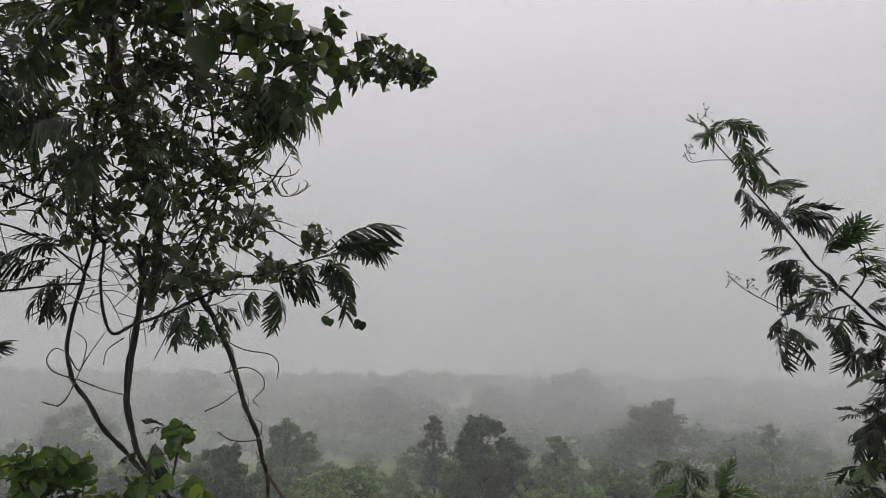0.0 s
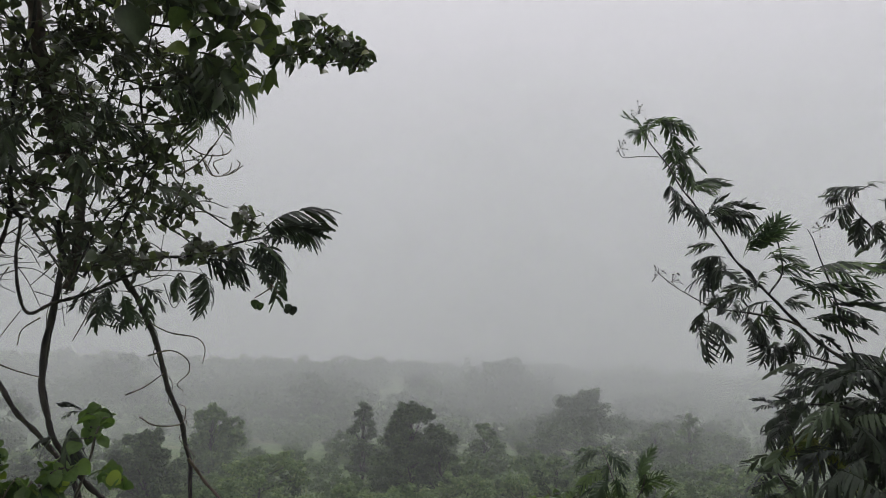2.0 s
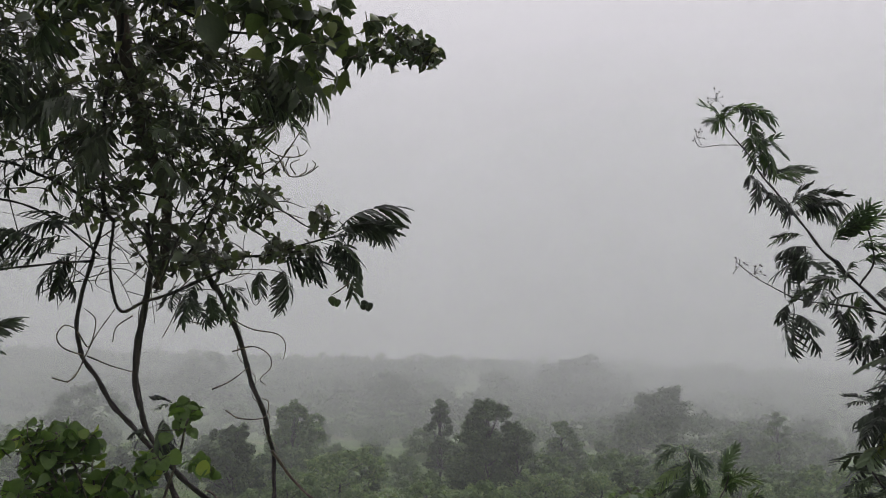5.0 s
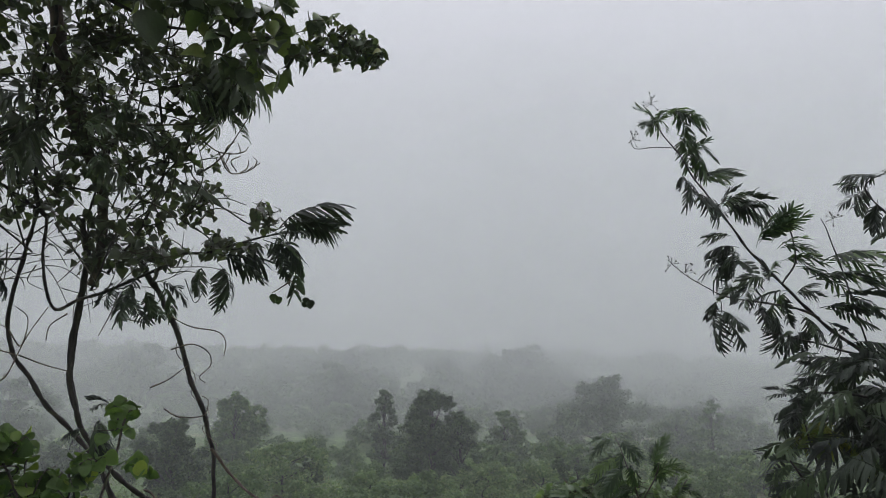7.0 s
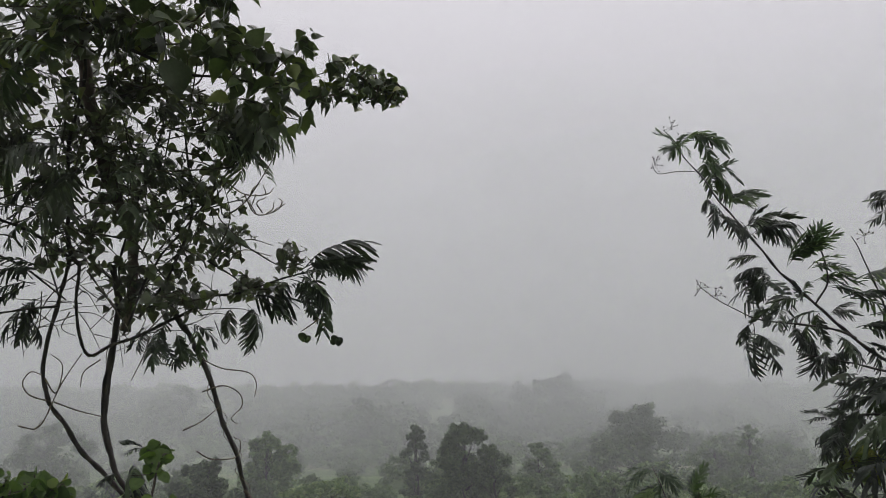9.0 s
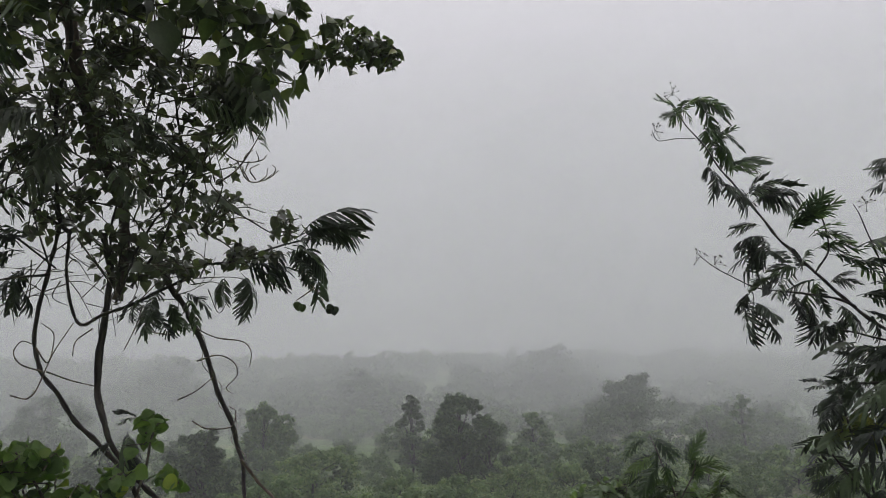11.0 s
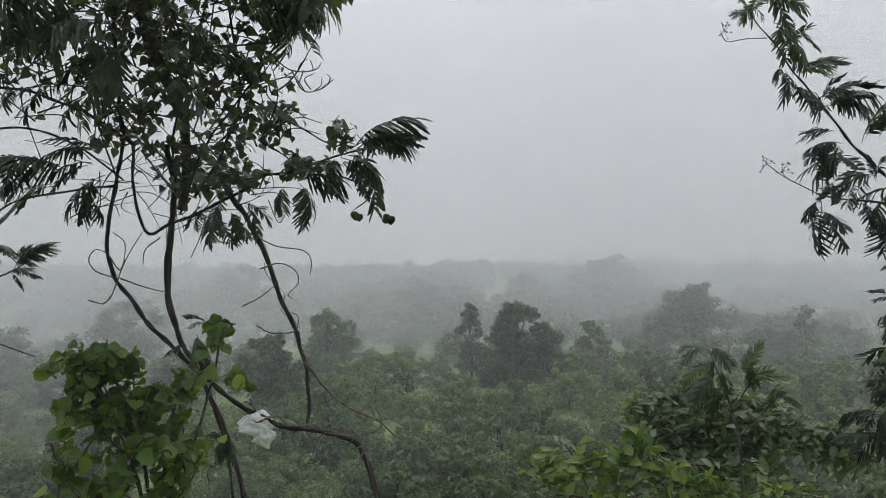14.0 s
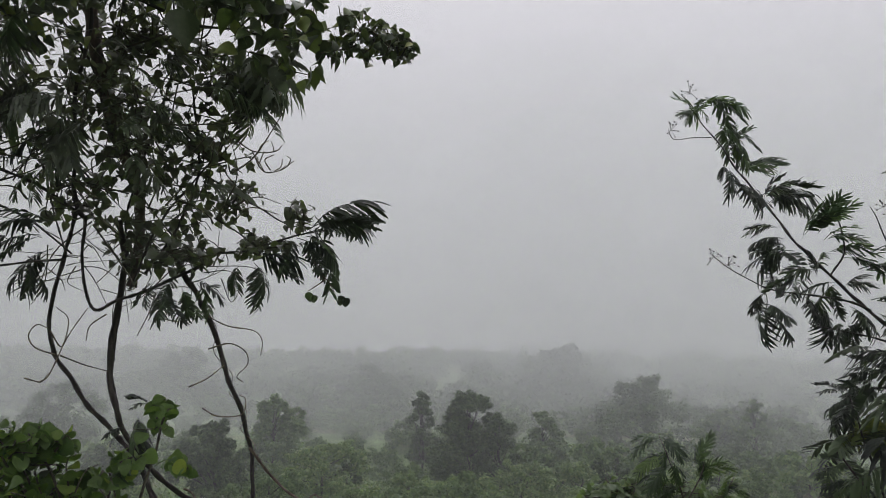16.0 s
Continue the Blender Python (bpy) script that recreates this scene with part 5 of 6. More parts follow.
fronds_between(slant, [
    (2.84, 3.64, 1.64, 3.05, 3.46, 1.57), (2.82, 3.52, 1.58, 2.66, 3.63, 1.45), (2.89, 3.52, 1.51, 2.56, 3.76, 1.51),
    (2.77, 3.69, 1.38, 2.56, 3.83, 1.32), (2.68, 3.72, 1.35, 2.51, 3.82, 1.23), (2.62, 3.76, 1.32, 2.53, 3.79, 1.1),
    (2.59, 3.76, 1.35, 2.48, 3.84, 1.39), (2.77, 3.59, 1.36, 2.7, 3.62, 1.14), (2.89, 3.43, 1.39, 2.75, 3.53, 1.18),
    (3.02, 3.41, 1.36, 2.91, 3.48, 1.14), (2.7, 3.69, 1.45, 2.54, 3.8, 1.42)], FRONDS, 0.12, (2, 3, 3), (0.35, -0.1, 0.05))
for at in ((1.863, 3.959, 3.042), (1.817, 4.119, 2.857), (2.077, 4.151, 2.106), (2.155, 4.129, 2.064), (2.798, 3.651, 2.344)):
    verts, faces = [], []
    for k in range(9):
        d = Vector((rng.gauss(0, 1), rng.gauss(0, 0.6), rng.gauss(0.3, 1))).normalized() * rng.uniform(0.03, 0.06)
        q = Vector(at) + d
        tube([Vector(at), Vector(at) + d * 0.6, q], 0.0015, 0.001, 3, 2, 0, verts, faces)
        tube([q - d * 0.06, q, q + d * 0.1], 0.004, 0.006, 5, 2, 0.1, verts, faces)
    world_part("flower_cluster", mesh_of("flower_cluster", verts, faces, TWIG), slant, "tiny round flower buds")

# The denser tree behind it
behind = thing("feathery_tree", (3.972, 3.667, -0.033), "dense tree with drooping dark feathery leaves", "tree")
rooted(behind, (3.972, 3.667, -0.033), 0.05, BARK)
stem("trunk", behind, [(3.941, 3.639, -0.02), (4.133, 3.702, 0.753), (4.257, 3.707, 1.198), (4.3, 3.618, 1.487), (4.353, 3.533, 1.812), (4.444, 3.498, 2.146), (4.411, 3.364, 2.616), (4.409, 3.251, 2.972)], 0.048, 0.004, BARK)
stem("limb", behind, [(4.33, 3.88, 0.712), (4.227, 4.005, 1.179), (4.119, 4.148, 1.639), (4.075, 4.172, 1.88), (4.099, 4.156, 2.123), (4.053, 4.146, 2.451), (4.04, 4.028, 2.849), (4.034, 3.998, 3.054)], 0.022, 0.005, BARK)
stem("limb", behind, [(4.068, 4.125, 2.119), (3.936, 4.268, 2.295), (3.804, 4.395, 2.519), (3.63, 4.418, 2.728), (3.738, 4.346, 2.83)], 0.010, 0.003, BARK)
stem("limb", behind, [(4.09, 4.198, 1.881), (3.992, 4.309, 1.968), (3.838, 4.359, 2.093)], 0.007, 0.003, BARK)
stem("limb", behind, [(4.06, 4.143, 2.451), (4.01, 4.132, 2.657), (3.963, 4.147, 2.835)], 0.006, 0.002, BARK)
stem("limb", behind, [(4.352, 3.532, 1.812), (4.262, 3.673, 2.158), (4.196, 3.709, 2.511), (4.096, 3.659, 2.931)], 0.014, 0.004, BARK)
stem("limb", behind, [(4.399, 3.462, 2.14), (4.503, 3.279, 2.418), (4.592, 3.149, 2.698)], 0.014, 0.005, BARK)
stem("limb", behind, [(4.325, 3.639, 1.486), (4.255, 3.747, 1.56), (4.147, 3.773, 1.672), (4.01, 3.918, 1.789)], 0.012, 0.004, BARK)
stem("limb", behind, [(4.332, 3.645, 1.486), (4.454, 3.473, 1.629), (4.614, 3.308, 1.697)], 0.012, 0.006, BARK)
stem("limb", behind, [(4.431, 3.379, 2.62), (4.332, 3.465, 2.825), (4.258, 3.463, 3.034)], 0.009, 0.003, BARK)
stem("limb", behind, [(4.281, 3.675, 1.27), (4.45, 3.46, 1.416), (4.552, 3.299, 1.453)], 0.012, 0.006, BARK)
stem("limb", behind, [(4.202, 3.719, 0.918), (4.043, 3.85, 1.053), (3.887, 4.08, 1.113)], 0.014, 0.005, BARK)
fronds_between(behind, [
    (3.69, 4.29, 2.79, 3.51, 4.46, 2.73), (3.64, 4.29, 2.81, 3.74, 4.2, 2.81), (3.73, 4.48, 2.75, 3.64, 4.58, 2.58),
    (3.73, 4.28, 2.71, 3.9, 4.16, 2.61), (3.65, 4.33, 2.63, 3.66, 4.37, 2.38), (3.73, 4.3, 2.58, 3.82, 4.25, 2.41),
    (3.89, 4.37, 2.52, 4.1, 4.19, 2.46), (3.84, 4.38, 2.48, 3.86, 4.4, 2.27), (3.89, 4.27, 2.38, 4.03, 4.15, 2.28),
    (3.85, 4.29, 2.29, 3.76, 4.38, 2.22), (3.97, 4.26, 2.21, 3.91, 4.33, 2.01), (3.59, 4.37, 2.71, 3.47, 4.44, 2.79),
    (3.96, 4.13, 2.2, 4.09, 4.02, 2.07)], FRONDS)
fronds_between(behind, [
    (4.02, 4.01, 3.01, 4.02, 4.06, 2.86), (4, 3.96, 3.02, 4.12, 3.89, 2.87), (3.99, 3.99, 2.96, 3.98, 4.06, 2.77),
    (4.06, 4.02, 2.89, 4.21, 3.89, 2.79), (4.07, 4.07, 2.82, 4.01, 4.19, 2.62), (4.05, 3.99, 2.76, 4.21, 3.85, 2.66),
    (4.28, 3.82, 3.01, 4.27, 3.89, 2.84), (4.18, 3.71, 2.99, 4.26, 3.67, 2.87), (4.26, 3.81, 2.94, 4.37, 3.74, 2.77),
    (4.27, 3.78, 2.81, 4.39, 3.67, 2.72), (4.29, 3.9, 2.84, 4.22, 4.01, 2.73), (4.25, 3.74, 2.64, 4.35, 3.66, 2.51)], FRONDS)
fronds_between(behind, [
    (4.2, 3.41, 3.03, 4.26, 3.36, 2.98), (4.22, 3.41, 3, 4.19, 3.46, 2.95), (4.32, 3.48, 2.95, 4.24, 3.61, 2.85),
    (4.29, 3.42, 2.89, 4.37, 3.38, 2.73), (4.47, 3.28, 3.07, 4.42, 3.38, 3.01), (4.48, 3.27, 3.06, 4.57, 3.17, 3),
    (4.35, 3.21, 2.95, 4.33, 3.3, 2.78), (4.45, 3.25, 2.94, 4.58, 3.13, 2.8), (4.31, 3.34, 2.72, 4.24, 3.46, 2.62),
    (4.49, 3.4, 2.67, 4.61, 3.25, 2.61), (4.39, 3.38, 2.58, 4.32, 3.52, 2.37), (4.46, 3.4, 2.47, 4.62, 3.21, 2.41),
    (4.36, 3.41, 2.43, 4.23, 3.56, 2.49)], FRONDS)
fringe = random.Random(31)
def fill_fronds(parent, t_centre, spread, count, length, bank):
    """Fronds at random places of a tree's crown, arching outward and down."""
    c = Vector(t_centre)
    for i in range(count):
        a = c + Vector((fringe.gauss(0, 0.5) * spread[0], fringe.gauss(0, 0.5) * spread[1], fringe.gauss(0, 0.5) * spread[2]))
        d = Vector((fringe.gauss(0, 1), fringe.gauss(0, 0.8), fringe.gauss(-0.25, 0.4))).normalized()
        place("frond", fringe.choice(bank), parent, basis(a, d, Vector((0, -0.3, 1)), length * fringe.uniform(0.7, 1.25)))
fill_fronds(behind, (4.174, 3.984, 2.557), (0.399, 0.452, 0.354), 24, 0.26, FRONDS)
fill_fronds(behind, (4.248, 3.622, 2.46), (0.342, 0.462, 0.428), 27, 0.28, FRONDS)
fill_fronds(behind, (4.436, 3.378, 2.506), (0.299, 0.462, 0.47), 29, 0.29, FRONDS)
fill_fronds(behind, (4.368, 3.406, 1.914), (0.294, 0.403, 0.378), 29, 0.29, FRONDS)
fill_fronds(behind, (3.96, 4.217, 2.457), (0.266, 0.319, 0.266), 8, 0.23, FRONDS)
fill_fronds(behind, (4.513, 3.146, 2.324), (0.252, 0.529, 0.63), 27, 0.29, FRONDS)
fill_fronds(behind, (4.159, 4.067, 2.198), (0.266, 0.319, 0.266), 8, 0.24, FRONDS)
fill_fronds(behind, (4.456, 3.133, 1.625), (0.33, 0.569, 0.619), 13, 0.29, FRONDS)
fill_fronds(behind, (4.341, 3.288, 1.491), (0.247, 0.297, 0.247), 3, 0.28, FRONDS)
fill_fronds(behind, (3.602, 3.535, 1.635), (0.42, 0.389, 0.229), 24, 0.26, FRONDS_FRESH)
fill_fronds(behind, (3.42, 3.565, 1.371), (0.449, 0.427, 0.262), 39, 0.28, FRONDS)
fill_fronds(behind, (3.932, 3.467, 1.841), (0.238, 0.286, 0.238), 13, 0.24, FRONDS_FRESH)
fill_fronds(behind, (3.622, 3.349, 1.247), (0.412, 0.404, 0.262), 17, 0.28, FRONDS)
fill_fronds(behind, (3.105, 3.586, 1.443), (0.251, 0.301, 0.251), 17, 0.28, FRONDS)
fill_fronds(behind, (3.076, 3.45, 1.139), (0.386, 0.379, 0.246), 29, 0.28, FRONDS)
fill_fronds(behind, (3.72, 3.071, 1.143), (0.403, 0.396, 0.257), 14, 0.28, FRONDS)
fill_fronds(behind, (3.868, 3.234, 1.372), (0.344, 0.344, 0.229), 5, 0.28, FRONDS_FRESH)
fill_fronds(behind, (2.894, 3.494, 1.327), (0.241, 0.268, 0.206), 18, 0.27, FRONDS)
fill_fronds(behind, (2.722, 3.489, 1.183), (0.269, 0.282, 0.202), 18, 0.27, FRONDS)
fill_fronds(behind, (3.585, 3.089, 1.236), (0.323, 0.323, 0.215), 9, 0.28, FRONDS)
fill_fronds(behind, (3.176, 3.371, 1.233), (0.281, 0.295, 0.211), 16, 0.28, FRONDS)
fill_fronds(behind, (3.379, 3.251, 0.877), (0.646, 0.538, 0.251), 14, 0.29, FRONDS)
broad = thing("young_tree", (3.477, 3.322, 0.14), "young tree with yellow-green leaves among darker branches", "tree")
rooted(broad, (3.477, 3.322, 0.14), 0.013, TWIG)
stem("stem", broad, [(3.489, 3.334, 0.135), (3.667, 3.424, 0.83), (3.687, 3.401, 1.305), (3.724, 3.371, 1.632), (3.753, 3.375, 1.97), (3.725, 3.374, 2.107)], 0.012, 0.004, TWIG)
stem("limb", broad, [(3.724, 3.418, 1.368), (3.806, 3.311, 1.565), (3.849, 3.238, 1.794), (3.796, 3.249, 1.961)], 0.006, 0.003, TWIG)
stem("limb", broad, [(3.67, 3.406, 1.145), (3.826, 3.262, 1.182), (3.907, 3.208, 1.245)], 0.006, 0.003, TWIG)
sprout = Foliage(broad, "leaf", YOUNGS, SPROUT)
sprout.cluster((3.744, 3.366, 1.969), (0.256, 0.258, 0.214), 12, 6, 0.09)
sprout.cluster((3.822, 3.289, 1.83), (0.256, 0.244, 0.187), 10, 6, 0.09)
sprout.cluster((3.654, 3.476, 1.804), (0.229, 0.214, 0.16), 7, 6, 0.09)
sprout.cluster((3.339, 3.511, 1.489), (0.165, 0.147, 0.103), 5, 4, 0.081)
sprout.cluster((3.701, 3.11, 1.26), (0.246, 0.22, 0.154), 9, 6, 0.09)
sprout.cluster((3.532, 3.463, 1.668), (0.281, 0.241, 0.157), 7, 6, 0.09)
sprout.cluster((2.57, 3.594, 1.127), (0.124, 0.107, 0.071), 4, 4, 0.108)
sprout.cluster((3.945, 3.149, 1.628), (0.229, 0.273, 0.267), 5, 6, 0.081)
sprout.finish()
fronds_between(broad, [
    (2.60, 3.62, 1.26, 2.66, 3.58, 1.05), (2.66, 3.60, 1.24, 2.76, 3.54, 1.08), (2.62, 3.63, 1.20, 2.52, 3.66, 1.06),
    (2.74, 3.52, 1.12, 2.80, 3.48, 0.94), (2.70, 3.55, 1.15, 2.86, 3.46, 1.02), (3.66, 3.30, 1.62, 3.58, 3.26, 1.42),
    (3.72, 3.28, 1.86, 3.62, 3.22, 1.70), (3.80, 3.22, 1.70, 3.92, 3.12, 1.56), (3.70, 3.20, 1.38, 3.60, 3.12, 1.22)], FRONDS_YELLOW, 0.06)

fronds_between(broad, [
    (3.21, 2.99, 1.95, 3.14, 2.92, 1.81), (3.57, 3.03, 1.78, 3.52, 3.02, 1.62), (3.15, 2.97, 1.94, 3.28, 2.99, 1.86),
    (3.47, 2.98, 1.93, 3.52, 2.98, 1.86), (3.56, 3.01, 1.96, 3.62, 2.99, 1.79), (3.39, 3.05, 1.96, 3.50, 3.04, 1.81),
    (3.81, 3.05, 2.04, 3.91, 3.03, 1.90), (3.57, 2.96, 2.05, 3.54, 2.98, 1.86), (3.35, 2.97, 2.00, 3.38, 2.95, 1.86),
    (3.79, 2.99, 2.12, 3.74, 2.99, 1.96), (3.48, 2.98, 1.98, 3.51, 3.01, 1.80), (3.06, 3.08, 1.70, 3.11, 3.03, 1.55),
    (3.02, 3.00, 1.65, 3.08, 3.02, 1.60), (3.22, 2.99, 1.55, 3.19, 3.03, 1.47), (3.17, 3.06, 1.55, 3.26, 3.02, 1.38),
    (3.17, 3.04, 1.72, 3.30, 3.00, 1.52), (3.48, 2.98, 1.74, 3.47, 2.94, 1.56), (3.79, 2.92, 1.69, 3.71, 2.84, 1.51),
    (3.64, 2.90, 1.74, 3.66, 2.84, 1.69), (3.50, 2.98, 1.67, 3.50, 3.02, 1.54), (3.45, 2.89, 1.69, 3.45, 2.84, 1.62),
    (3.00, 3.04, 1.45, 2.96, 2.99, 1.28), (2.83, 3.06, 1.39, 2.74, 3.09, 1.28), (3.15, 3.15, 1.45, 3.21, 3.16, 1.37),
    (2.92, 3.06, 1.51, 3.03, 3.09, 1.45), (3.47, 2.94, 1.18, 3.53, 2.95, 1.06), (3.50, 2.87, 1.18, 3.62, 2.91, 0.99),
    (3.65, 2.92, 1.13, 3.56, 2.95, 0.95), (3.57, 2.85, 1.19, 3.51, 2.84, 1.07), (3.51, 2.87, 1.15, 3.41, 2.90, 0.95)], FRONDS_YELLOW, 0.05, (1, 1, 2))

# Leafy bush below, with fresh shoots and a feathery seedling
low = thing("oval_leaf_bush", (2.099, 5.174, -0.63), "dense bush with drooping oval dark green leaves", "bush")
rooted(low, (2.114, 5.165, -0.626), 0.03, TWIG)
for line in ([(2.085, 5.14, -0.615), (2.15, 5.365, -0.127), (2.004, 5.483, 0.36), (1.882, 5.596, 0.584)], [(2.107, 5.148, -0.619), (2.208, 5.308, -0.07), (2.281, 5.407, 0.377), (2.28, 5.437, 0.653)], [(2.121, 5.137, -0.614), (2.357, 5.288, -0.102), (2.563, 5.279, 0.328), (2.682, 5.27, 0.486)]):
    stem("stem", low, line, 0.015, 0.006, TWIG)
leafy = Foliage(low, "leaf", OVALS, OVAL, tumble=0.35)
leafy.cluster((1.834, 5.589, 0.419), (0.275, 0.222, 0.128), 28, 7, 0.080, hang=0.15)
leafy.cluster((2.1, 5.511, 0.497), (0.275, 0.212, 0.11), 31, 7, 0.080, hang=0.15)
leafy.cluster((2.347, 5.411, 0.497), (0.275, 0.212, 0.11), 28, 7, 0.080, hang=0.15)
leafy.cluster((2.571, 5.292, 0.423), (0.252, 0.209, 0.128), 26, 7, 0.080, hang=0.15)
leafy.cluster((1.869, 5.338, 0.314), (0.399, 0.341, 0.221), 45, 7, 0.085, hang=0.15)
leafy.cluster((2.216, 5.211, 0.345), (0.399, 0.341, 0.221), 45, 7, 0.085, hang=0.15)
leafy.cluster((2.533, 5.064, 0.343), (0.266, 0.268, 0.221), 28, 7, 0.085, hang=0.15)
leafy.cluster((2.045, 5.096, 0.072), (0.74, 0.551, 0.261), 57, 8, 0.089, hang=0.15)
leafy.cluster((2.679, 4.984, 0.326), (0.177, 0.195, 0.177), 12, 6, 0.080, hang=0.15)
leafy.cluster((1.928, 5.597, 0.445), (0.275, 0.202, 0.092), 19, 6, 0.076, hang=0.15)
leafy.cluster((2.343, 5.33, 0.48), (0.36, 0.273, 0.135), 26, 6, 0.076, hang=0.15)
leafy.cluster((2.88, 5.10, 0.31), (0.3, 0.25, 0.16), 26, 7, 0.085, hang=0.15)
leafy.cluster((3.06, 5.00, 0.21), (0.3, 0.25, 0.16), 22, 7, 0.085, hang=0.15)
leafy.finish()
shoot = thing("fresh_shoot", (0.982, 3.664, -0.125), "low plant with bright yellow-green young leaves", "plant")
rooted(shoot, (0.999, 3.709, -0.146), 0.011, TWIG)
for line in ([(0.981, 3.66, -0.123), (1.002, 3.834, 0.225), (0.91, 3.933, 0.485), (0.853, 3.941, 0.572)], [(1.006, 3.7, -0.142), (1.112, 3.812, 0.233), (1.235, 3.827, 0.514), (1.249, 3.867, 0.619)]):
    stem("stem", shoot, line, 0.006, 0.003, TWIG)
stem("dry_stalk", shoot, [(1.080, 3.950, 0.705), (1.141, 3.950, 0.612), (1.233, 3.950, 0.507)], 0.004, 0.003, BARK_PALE, "thin pale dry stalk", sides=5)
stem("dry_stalk", shoot, [(1.233, 3.950, 0.507), (1.319, 3.950, 0.427), (1.462, 3.950, 0.333)], 0.004, 0.003, BARK_PALE, "thin pale dry stalk", sides=5)
stem("dry_stalk", shoot, [(1.500, 3.950, 0.485), (1.512, 3.950, 0.393), (1.505, 3.950, 0.271)], 0.004, 0.003, BARK_PALE, "thin pale dry stalk", sides=5)
stem("dry_stalk", shoot, [(1.562, 3.950, 0.453), (1.599, 3.950, 0.367), (1.611, 3.950, 0.269)], 0.004, 0.003, BARK_PALE, "thin pale dry stalk", sides=5)
stem("dry_stalk", shoot, [(1.412, 3.950, 0.395), (1.400, 3.950, 0.334), (1.405, 3.950, 0.248)], 0.004, 0.003, BARK_PALE, "thin pale dry stalk", sides=5)
fresh = Foliage(shoot, "leaf", SHOOTS, YOUNG)
fresh.cluster((0.80, 3.92, 0.44), (0.20, 0.16, 0.10), 13, 6, 0.070, hang=-0.35)
fresh.cluster((1.02, 3.90, 0.47), (0.22, 0.17, 0.11), 16, 6, 0.072, hang=-0.35)
fresh.cluster((1.24, 3.88, 0.52), (0.14, 0.12, 0.11), 10, 6, 0.074, hang=-0.35)
fresh.cluster((1.34, 3.85, 0.44), (0.18, 0.13, 0.09), 9, 6, 0.070, hang=-0.35)
fresh.cluster((1.05, 3.80, 0.30), (0.42, 0.22, 0.12), 22, 6, 0.074, hang=-0.35)
fresh.cluster((1.70, 3.88, 0.26), (0.36, 0.16, 0.09), 11, 6, 0.063, hang=-0.35)
fresh.cluster((1.66, 3.95, 0.33), (0.2, 0.14, 0.07), 9, 6, 0.062, hang=-0.35)
fresh.cluster((2.10, 3.95, 0.30), (0.22, 0.14, 0.06), 8, 6, 0.055, hang=-0.35)
fresh.leaf((1.23, 3.86, 0.55), 0.085, 0, Vector((0.15, 0.05, 1)))
fresh.leaf((1.26, 3.88, 0.54), 0.075, 0, Vector((0.5, 0.05, 0.8)))
fresh.finish()
seedling = thing("feathery_seedling", (1.752, 3.785, 0.159), "small seedling with fresh feathery leaves", "seedling")
rooted(seedling, (1.752, 3.785, 0.159), 0.011, TWIG)
stem("stem", seedling, [(1.75, 3.782, 0.16), (1.783, 3.855, 0.467), (1.789, 3.978, 0.726), (1.716, 4.01, 0.961), (1.685, 4.079, 1.09)], 0.007, 0.002, TWIG)
stem("limb", seedling, [(1.771, 3.939, 0.735), (1.854, 3.933, 0.881), (1.897, 3.941, 1.028)], 0.005, 0.002, TWIG)
stem("limb", seedling, [(1.806, 3.957, 0.584), (1.925, 3.896, 0.74), (2.016, 3.875, 0.888)], 0.005, 0.002, TWIG)
fronds_between(seedling, [
    (1.68, 4.03, 1.06, 1.54, 4.09, 1.03), (1.71, 4.09, 1.07, 1.78, 4.04, 0.96), (1.73, 4.09, 0.98, 1.57, 4.14, 0.85),
    (1.84, 3.97, 0.85, 1.96, 3.94, 1), (1.78, 3.98, 0.82, 1.61, 4.04, 0.75), (1.71, 3.97, 0.94, 1.55, 4.02, 0.81),
    (1.79, 4.06, 0.86, 1.66, 4.08, 0.68), (1.72, 4.1, 1.01, 1.67, 4.1, 0.86), (1.71, 3.99, 0.96, 1.77, 3.94, 0.82)], FRONDS_FRESH)
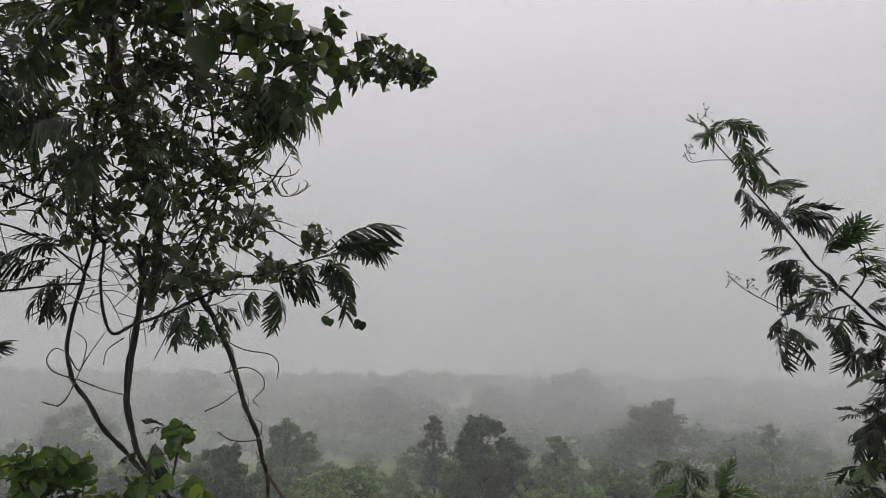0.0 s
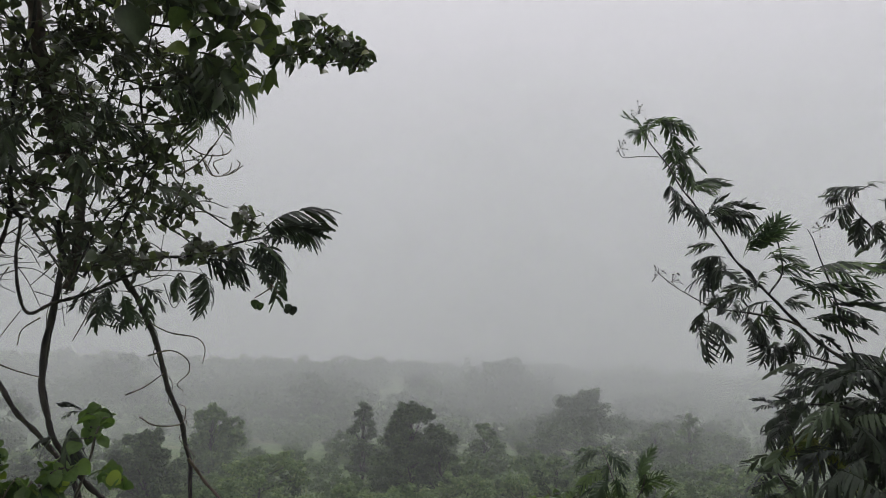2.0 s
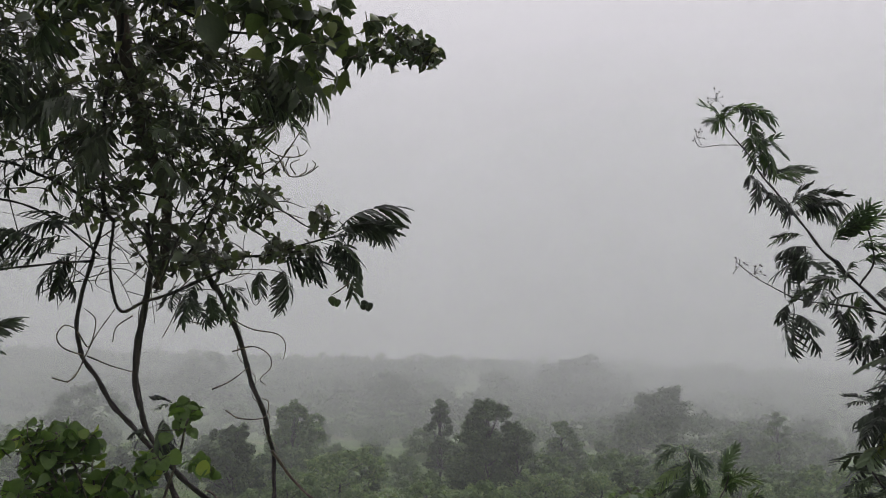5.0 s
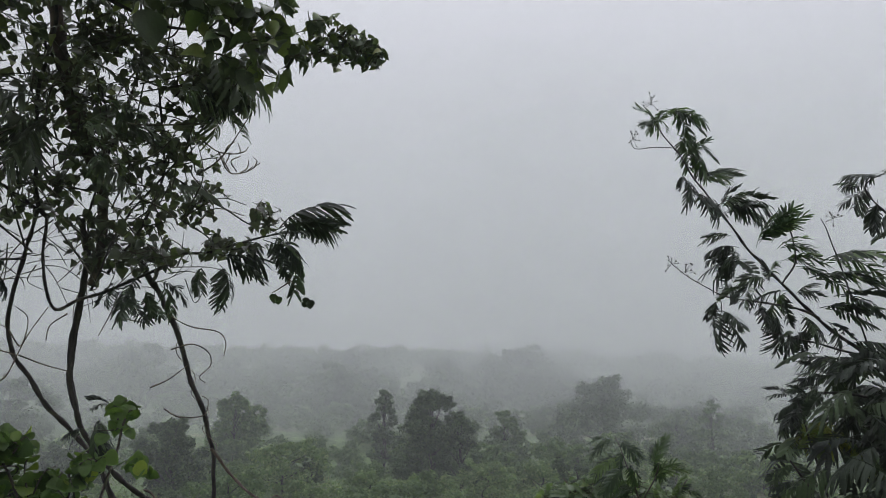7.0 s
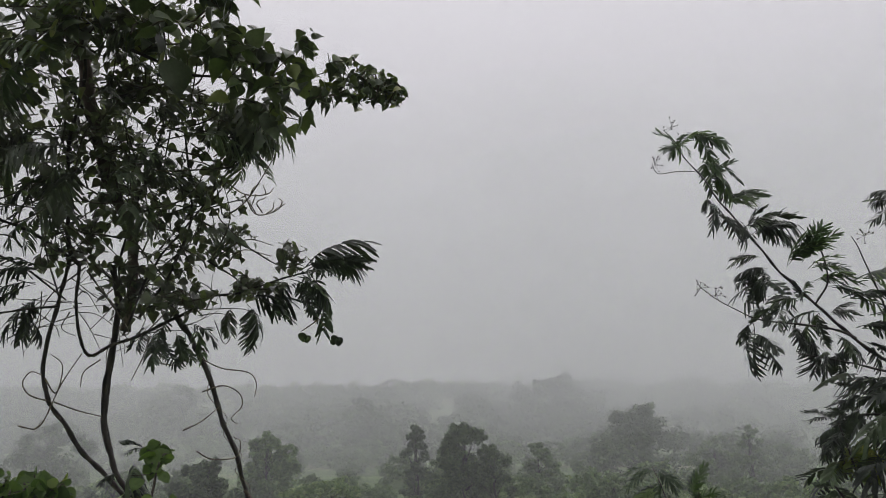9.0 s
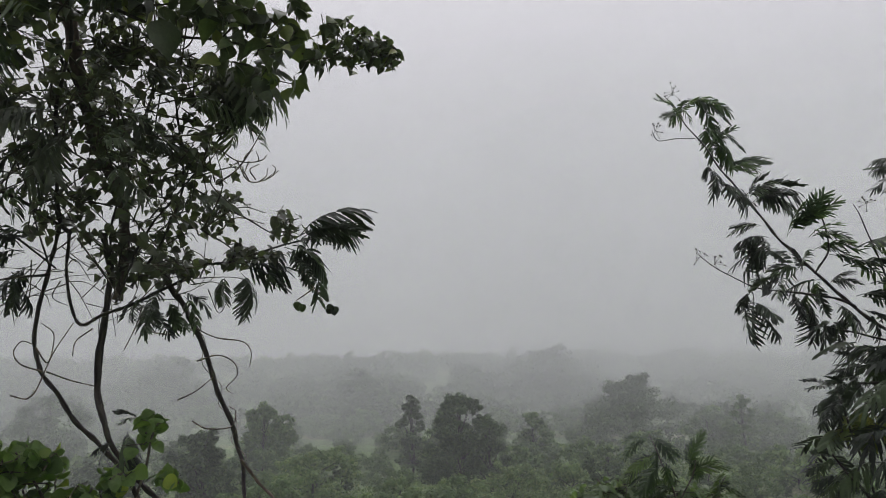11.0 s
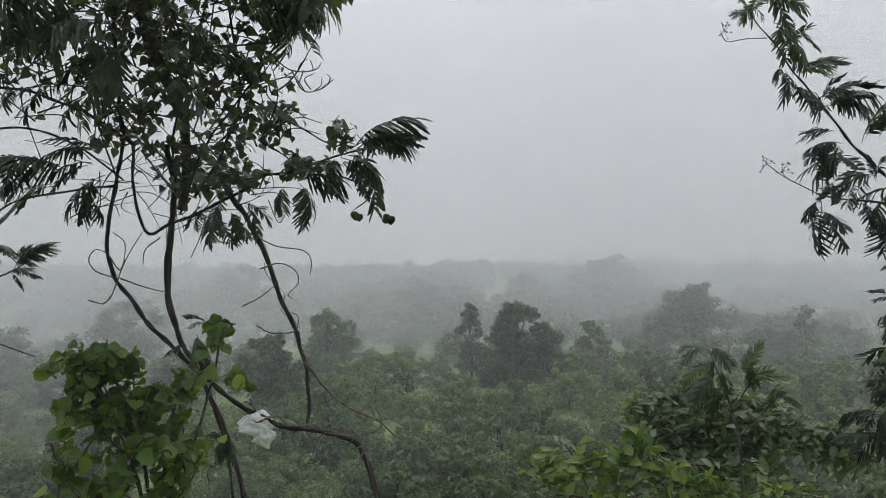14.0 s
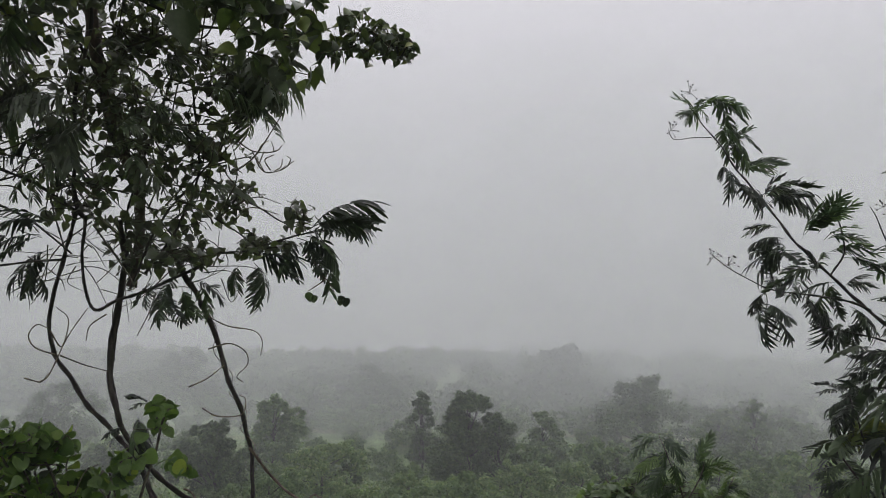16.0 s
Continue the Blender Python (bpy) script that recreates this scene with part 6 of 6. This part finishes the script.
fronds_between(seedling, [
    (1.82, 3.89, 0.92, 1.89, 3.88, 1.08), (1.83, 4.06, 0.77, 1.72, 4.08, 0.65), (1.9, 4.02, 0.9, 1.87, 4.05, 1.04),
    (1.87, 3.92, 0.97, 1.9, 3.89, 0.86), (2.01, 3.93, 0.82, 2.1, 3.87, 0.77), (1.96, 3.96, 0.76, 2.06, 3.93, 0.91),
    (1.93, 3.84, 0.78, 1.92, 3.87, 0.89), (1.83, 3.97, 0.67, 1.96, 3.91, 0.68)], FRONDS_FRESH)
edge = thing("leaning_branch_bush", (2.611, 3.308, 0.294), "dark feathery bush with a few pale leaves", "bush")
rooted(edge, (2.611, 3.308, 0.294), 0.013, BARK)
stem("stem", edge, [(2.643, 3.347, 0.279), (2.616, 3.42, 0.638), (2.529, 3.514, 0.885), (2.436, 3.622, 1.062)], 0.012, 0.004, BARK)
stem("limb", edge, [(2.621, 3.427, 0.636), (2.561, 3.575, 1.123), (2.527, 3.635, 1.345)], 0.008, 0.003, BARK)
fronds_between(edge, [
    (2.48, 3.6, 1.01, 2.33, 3.7, 1.03), (2.43, 3.58, 1.01, 2.33, 3.62, 0.87), (2.48, 3.57, 0.93, 2.3, 3.67, 0.86),
    (2.5, 3.52, 0.88, 2.41, 3.57, 0.8), (2.58, 3.62, 1.35, 2.46, 3.71, 1.43), (2.5, 3.56, 1.32, 2.4, 3.62, 1.16),
    (2.52, 3.54, 1.29, 2.45, 3.57, 1.15), (2.69, 3.58, 1.46, 2.6, 3.65, 1.55), (2.62, 3.55, 1.41, 2.52, 3.62, 1.4),
    (2.62, 3.6, 0.87, 2.58, 3.66, 1), (2.63, 3.58, 0.79, 2.44, 3.7, 0.71)], FRONDS)
stem("limb", edge, [(2.403, 3.43, 0.265), (2.404, 3.51, 0.522), (2.416, 3.566, 0.709), (2.441, 3.646, 0.809)], 0.006, 0.003, BARK)
fronds_between(edge, [
    (2.42, 3.62, 0.79, 2.27, 3.69, 0.66), (2.4, 3.59, 0.82, 2.33, 3.58, 0.59), (2.5, 3.63, 0.81, 2.59, 3.54, 0.68),
    (2.46, 3.63, 0.84, 2.35, 3.71, 0.89), (2.43, 3.54, 0.74, 2.45, 3.48, 0.56), (2.41, 3.66, 0.69, 2.23, 3.74, 0.56),
    (2.46, 3.53, 0.86, 2.56, 3.45, 0.87), (2.42, 3.71, 0.77, 2.25, 3.81, 0.75), (2.46, 3.59, 0.67, 2.39, 3.59, 0.5)], FRONDS)
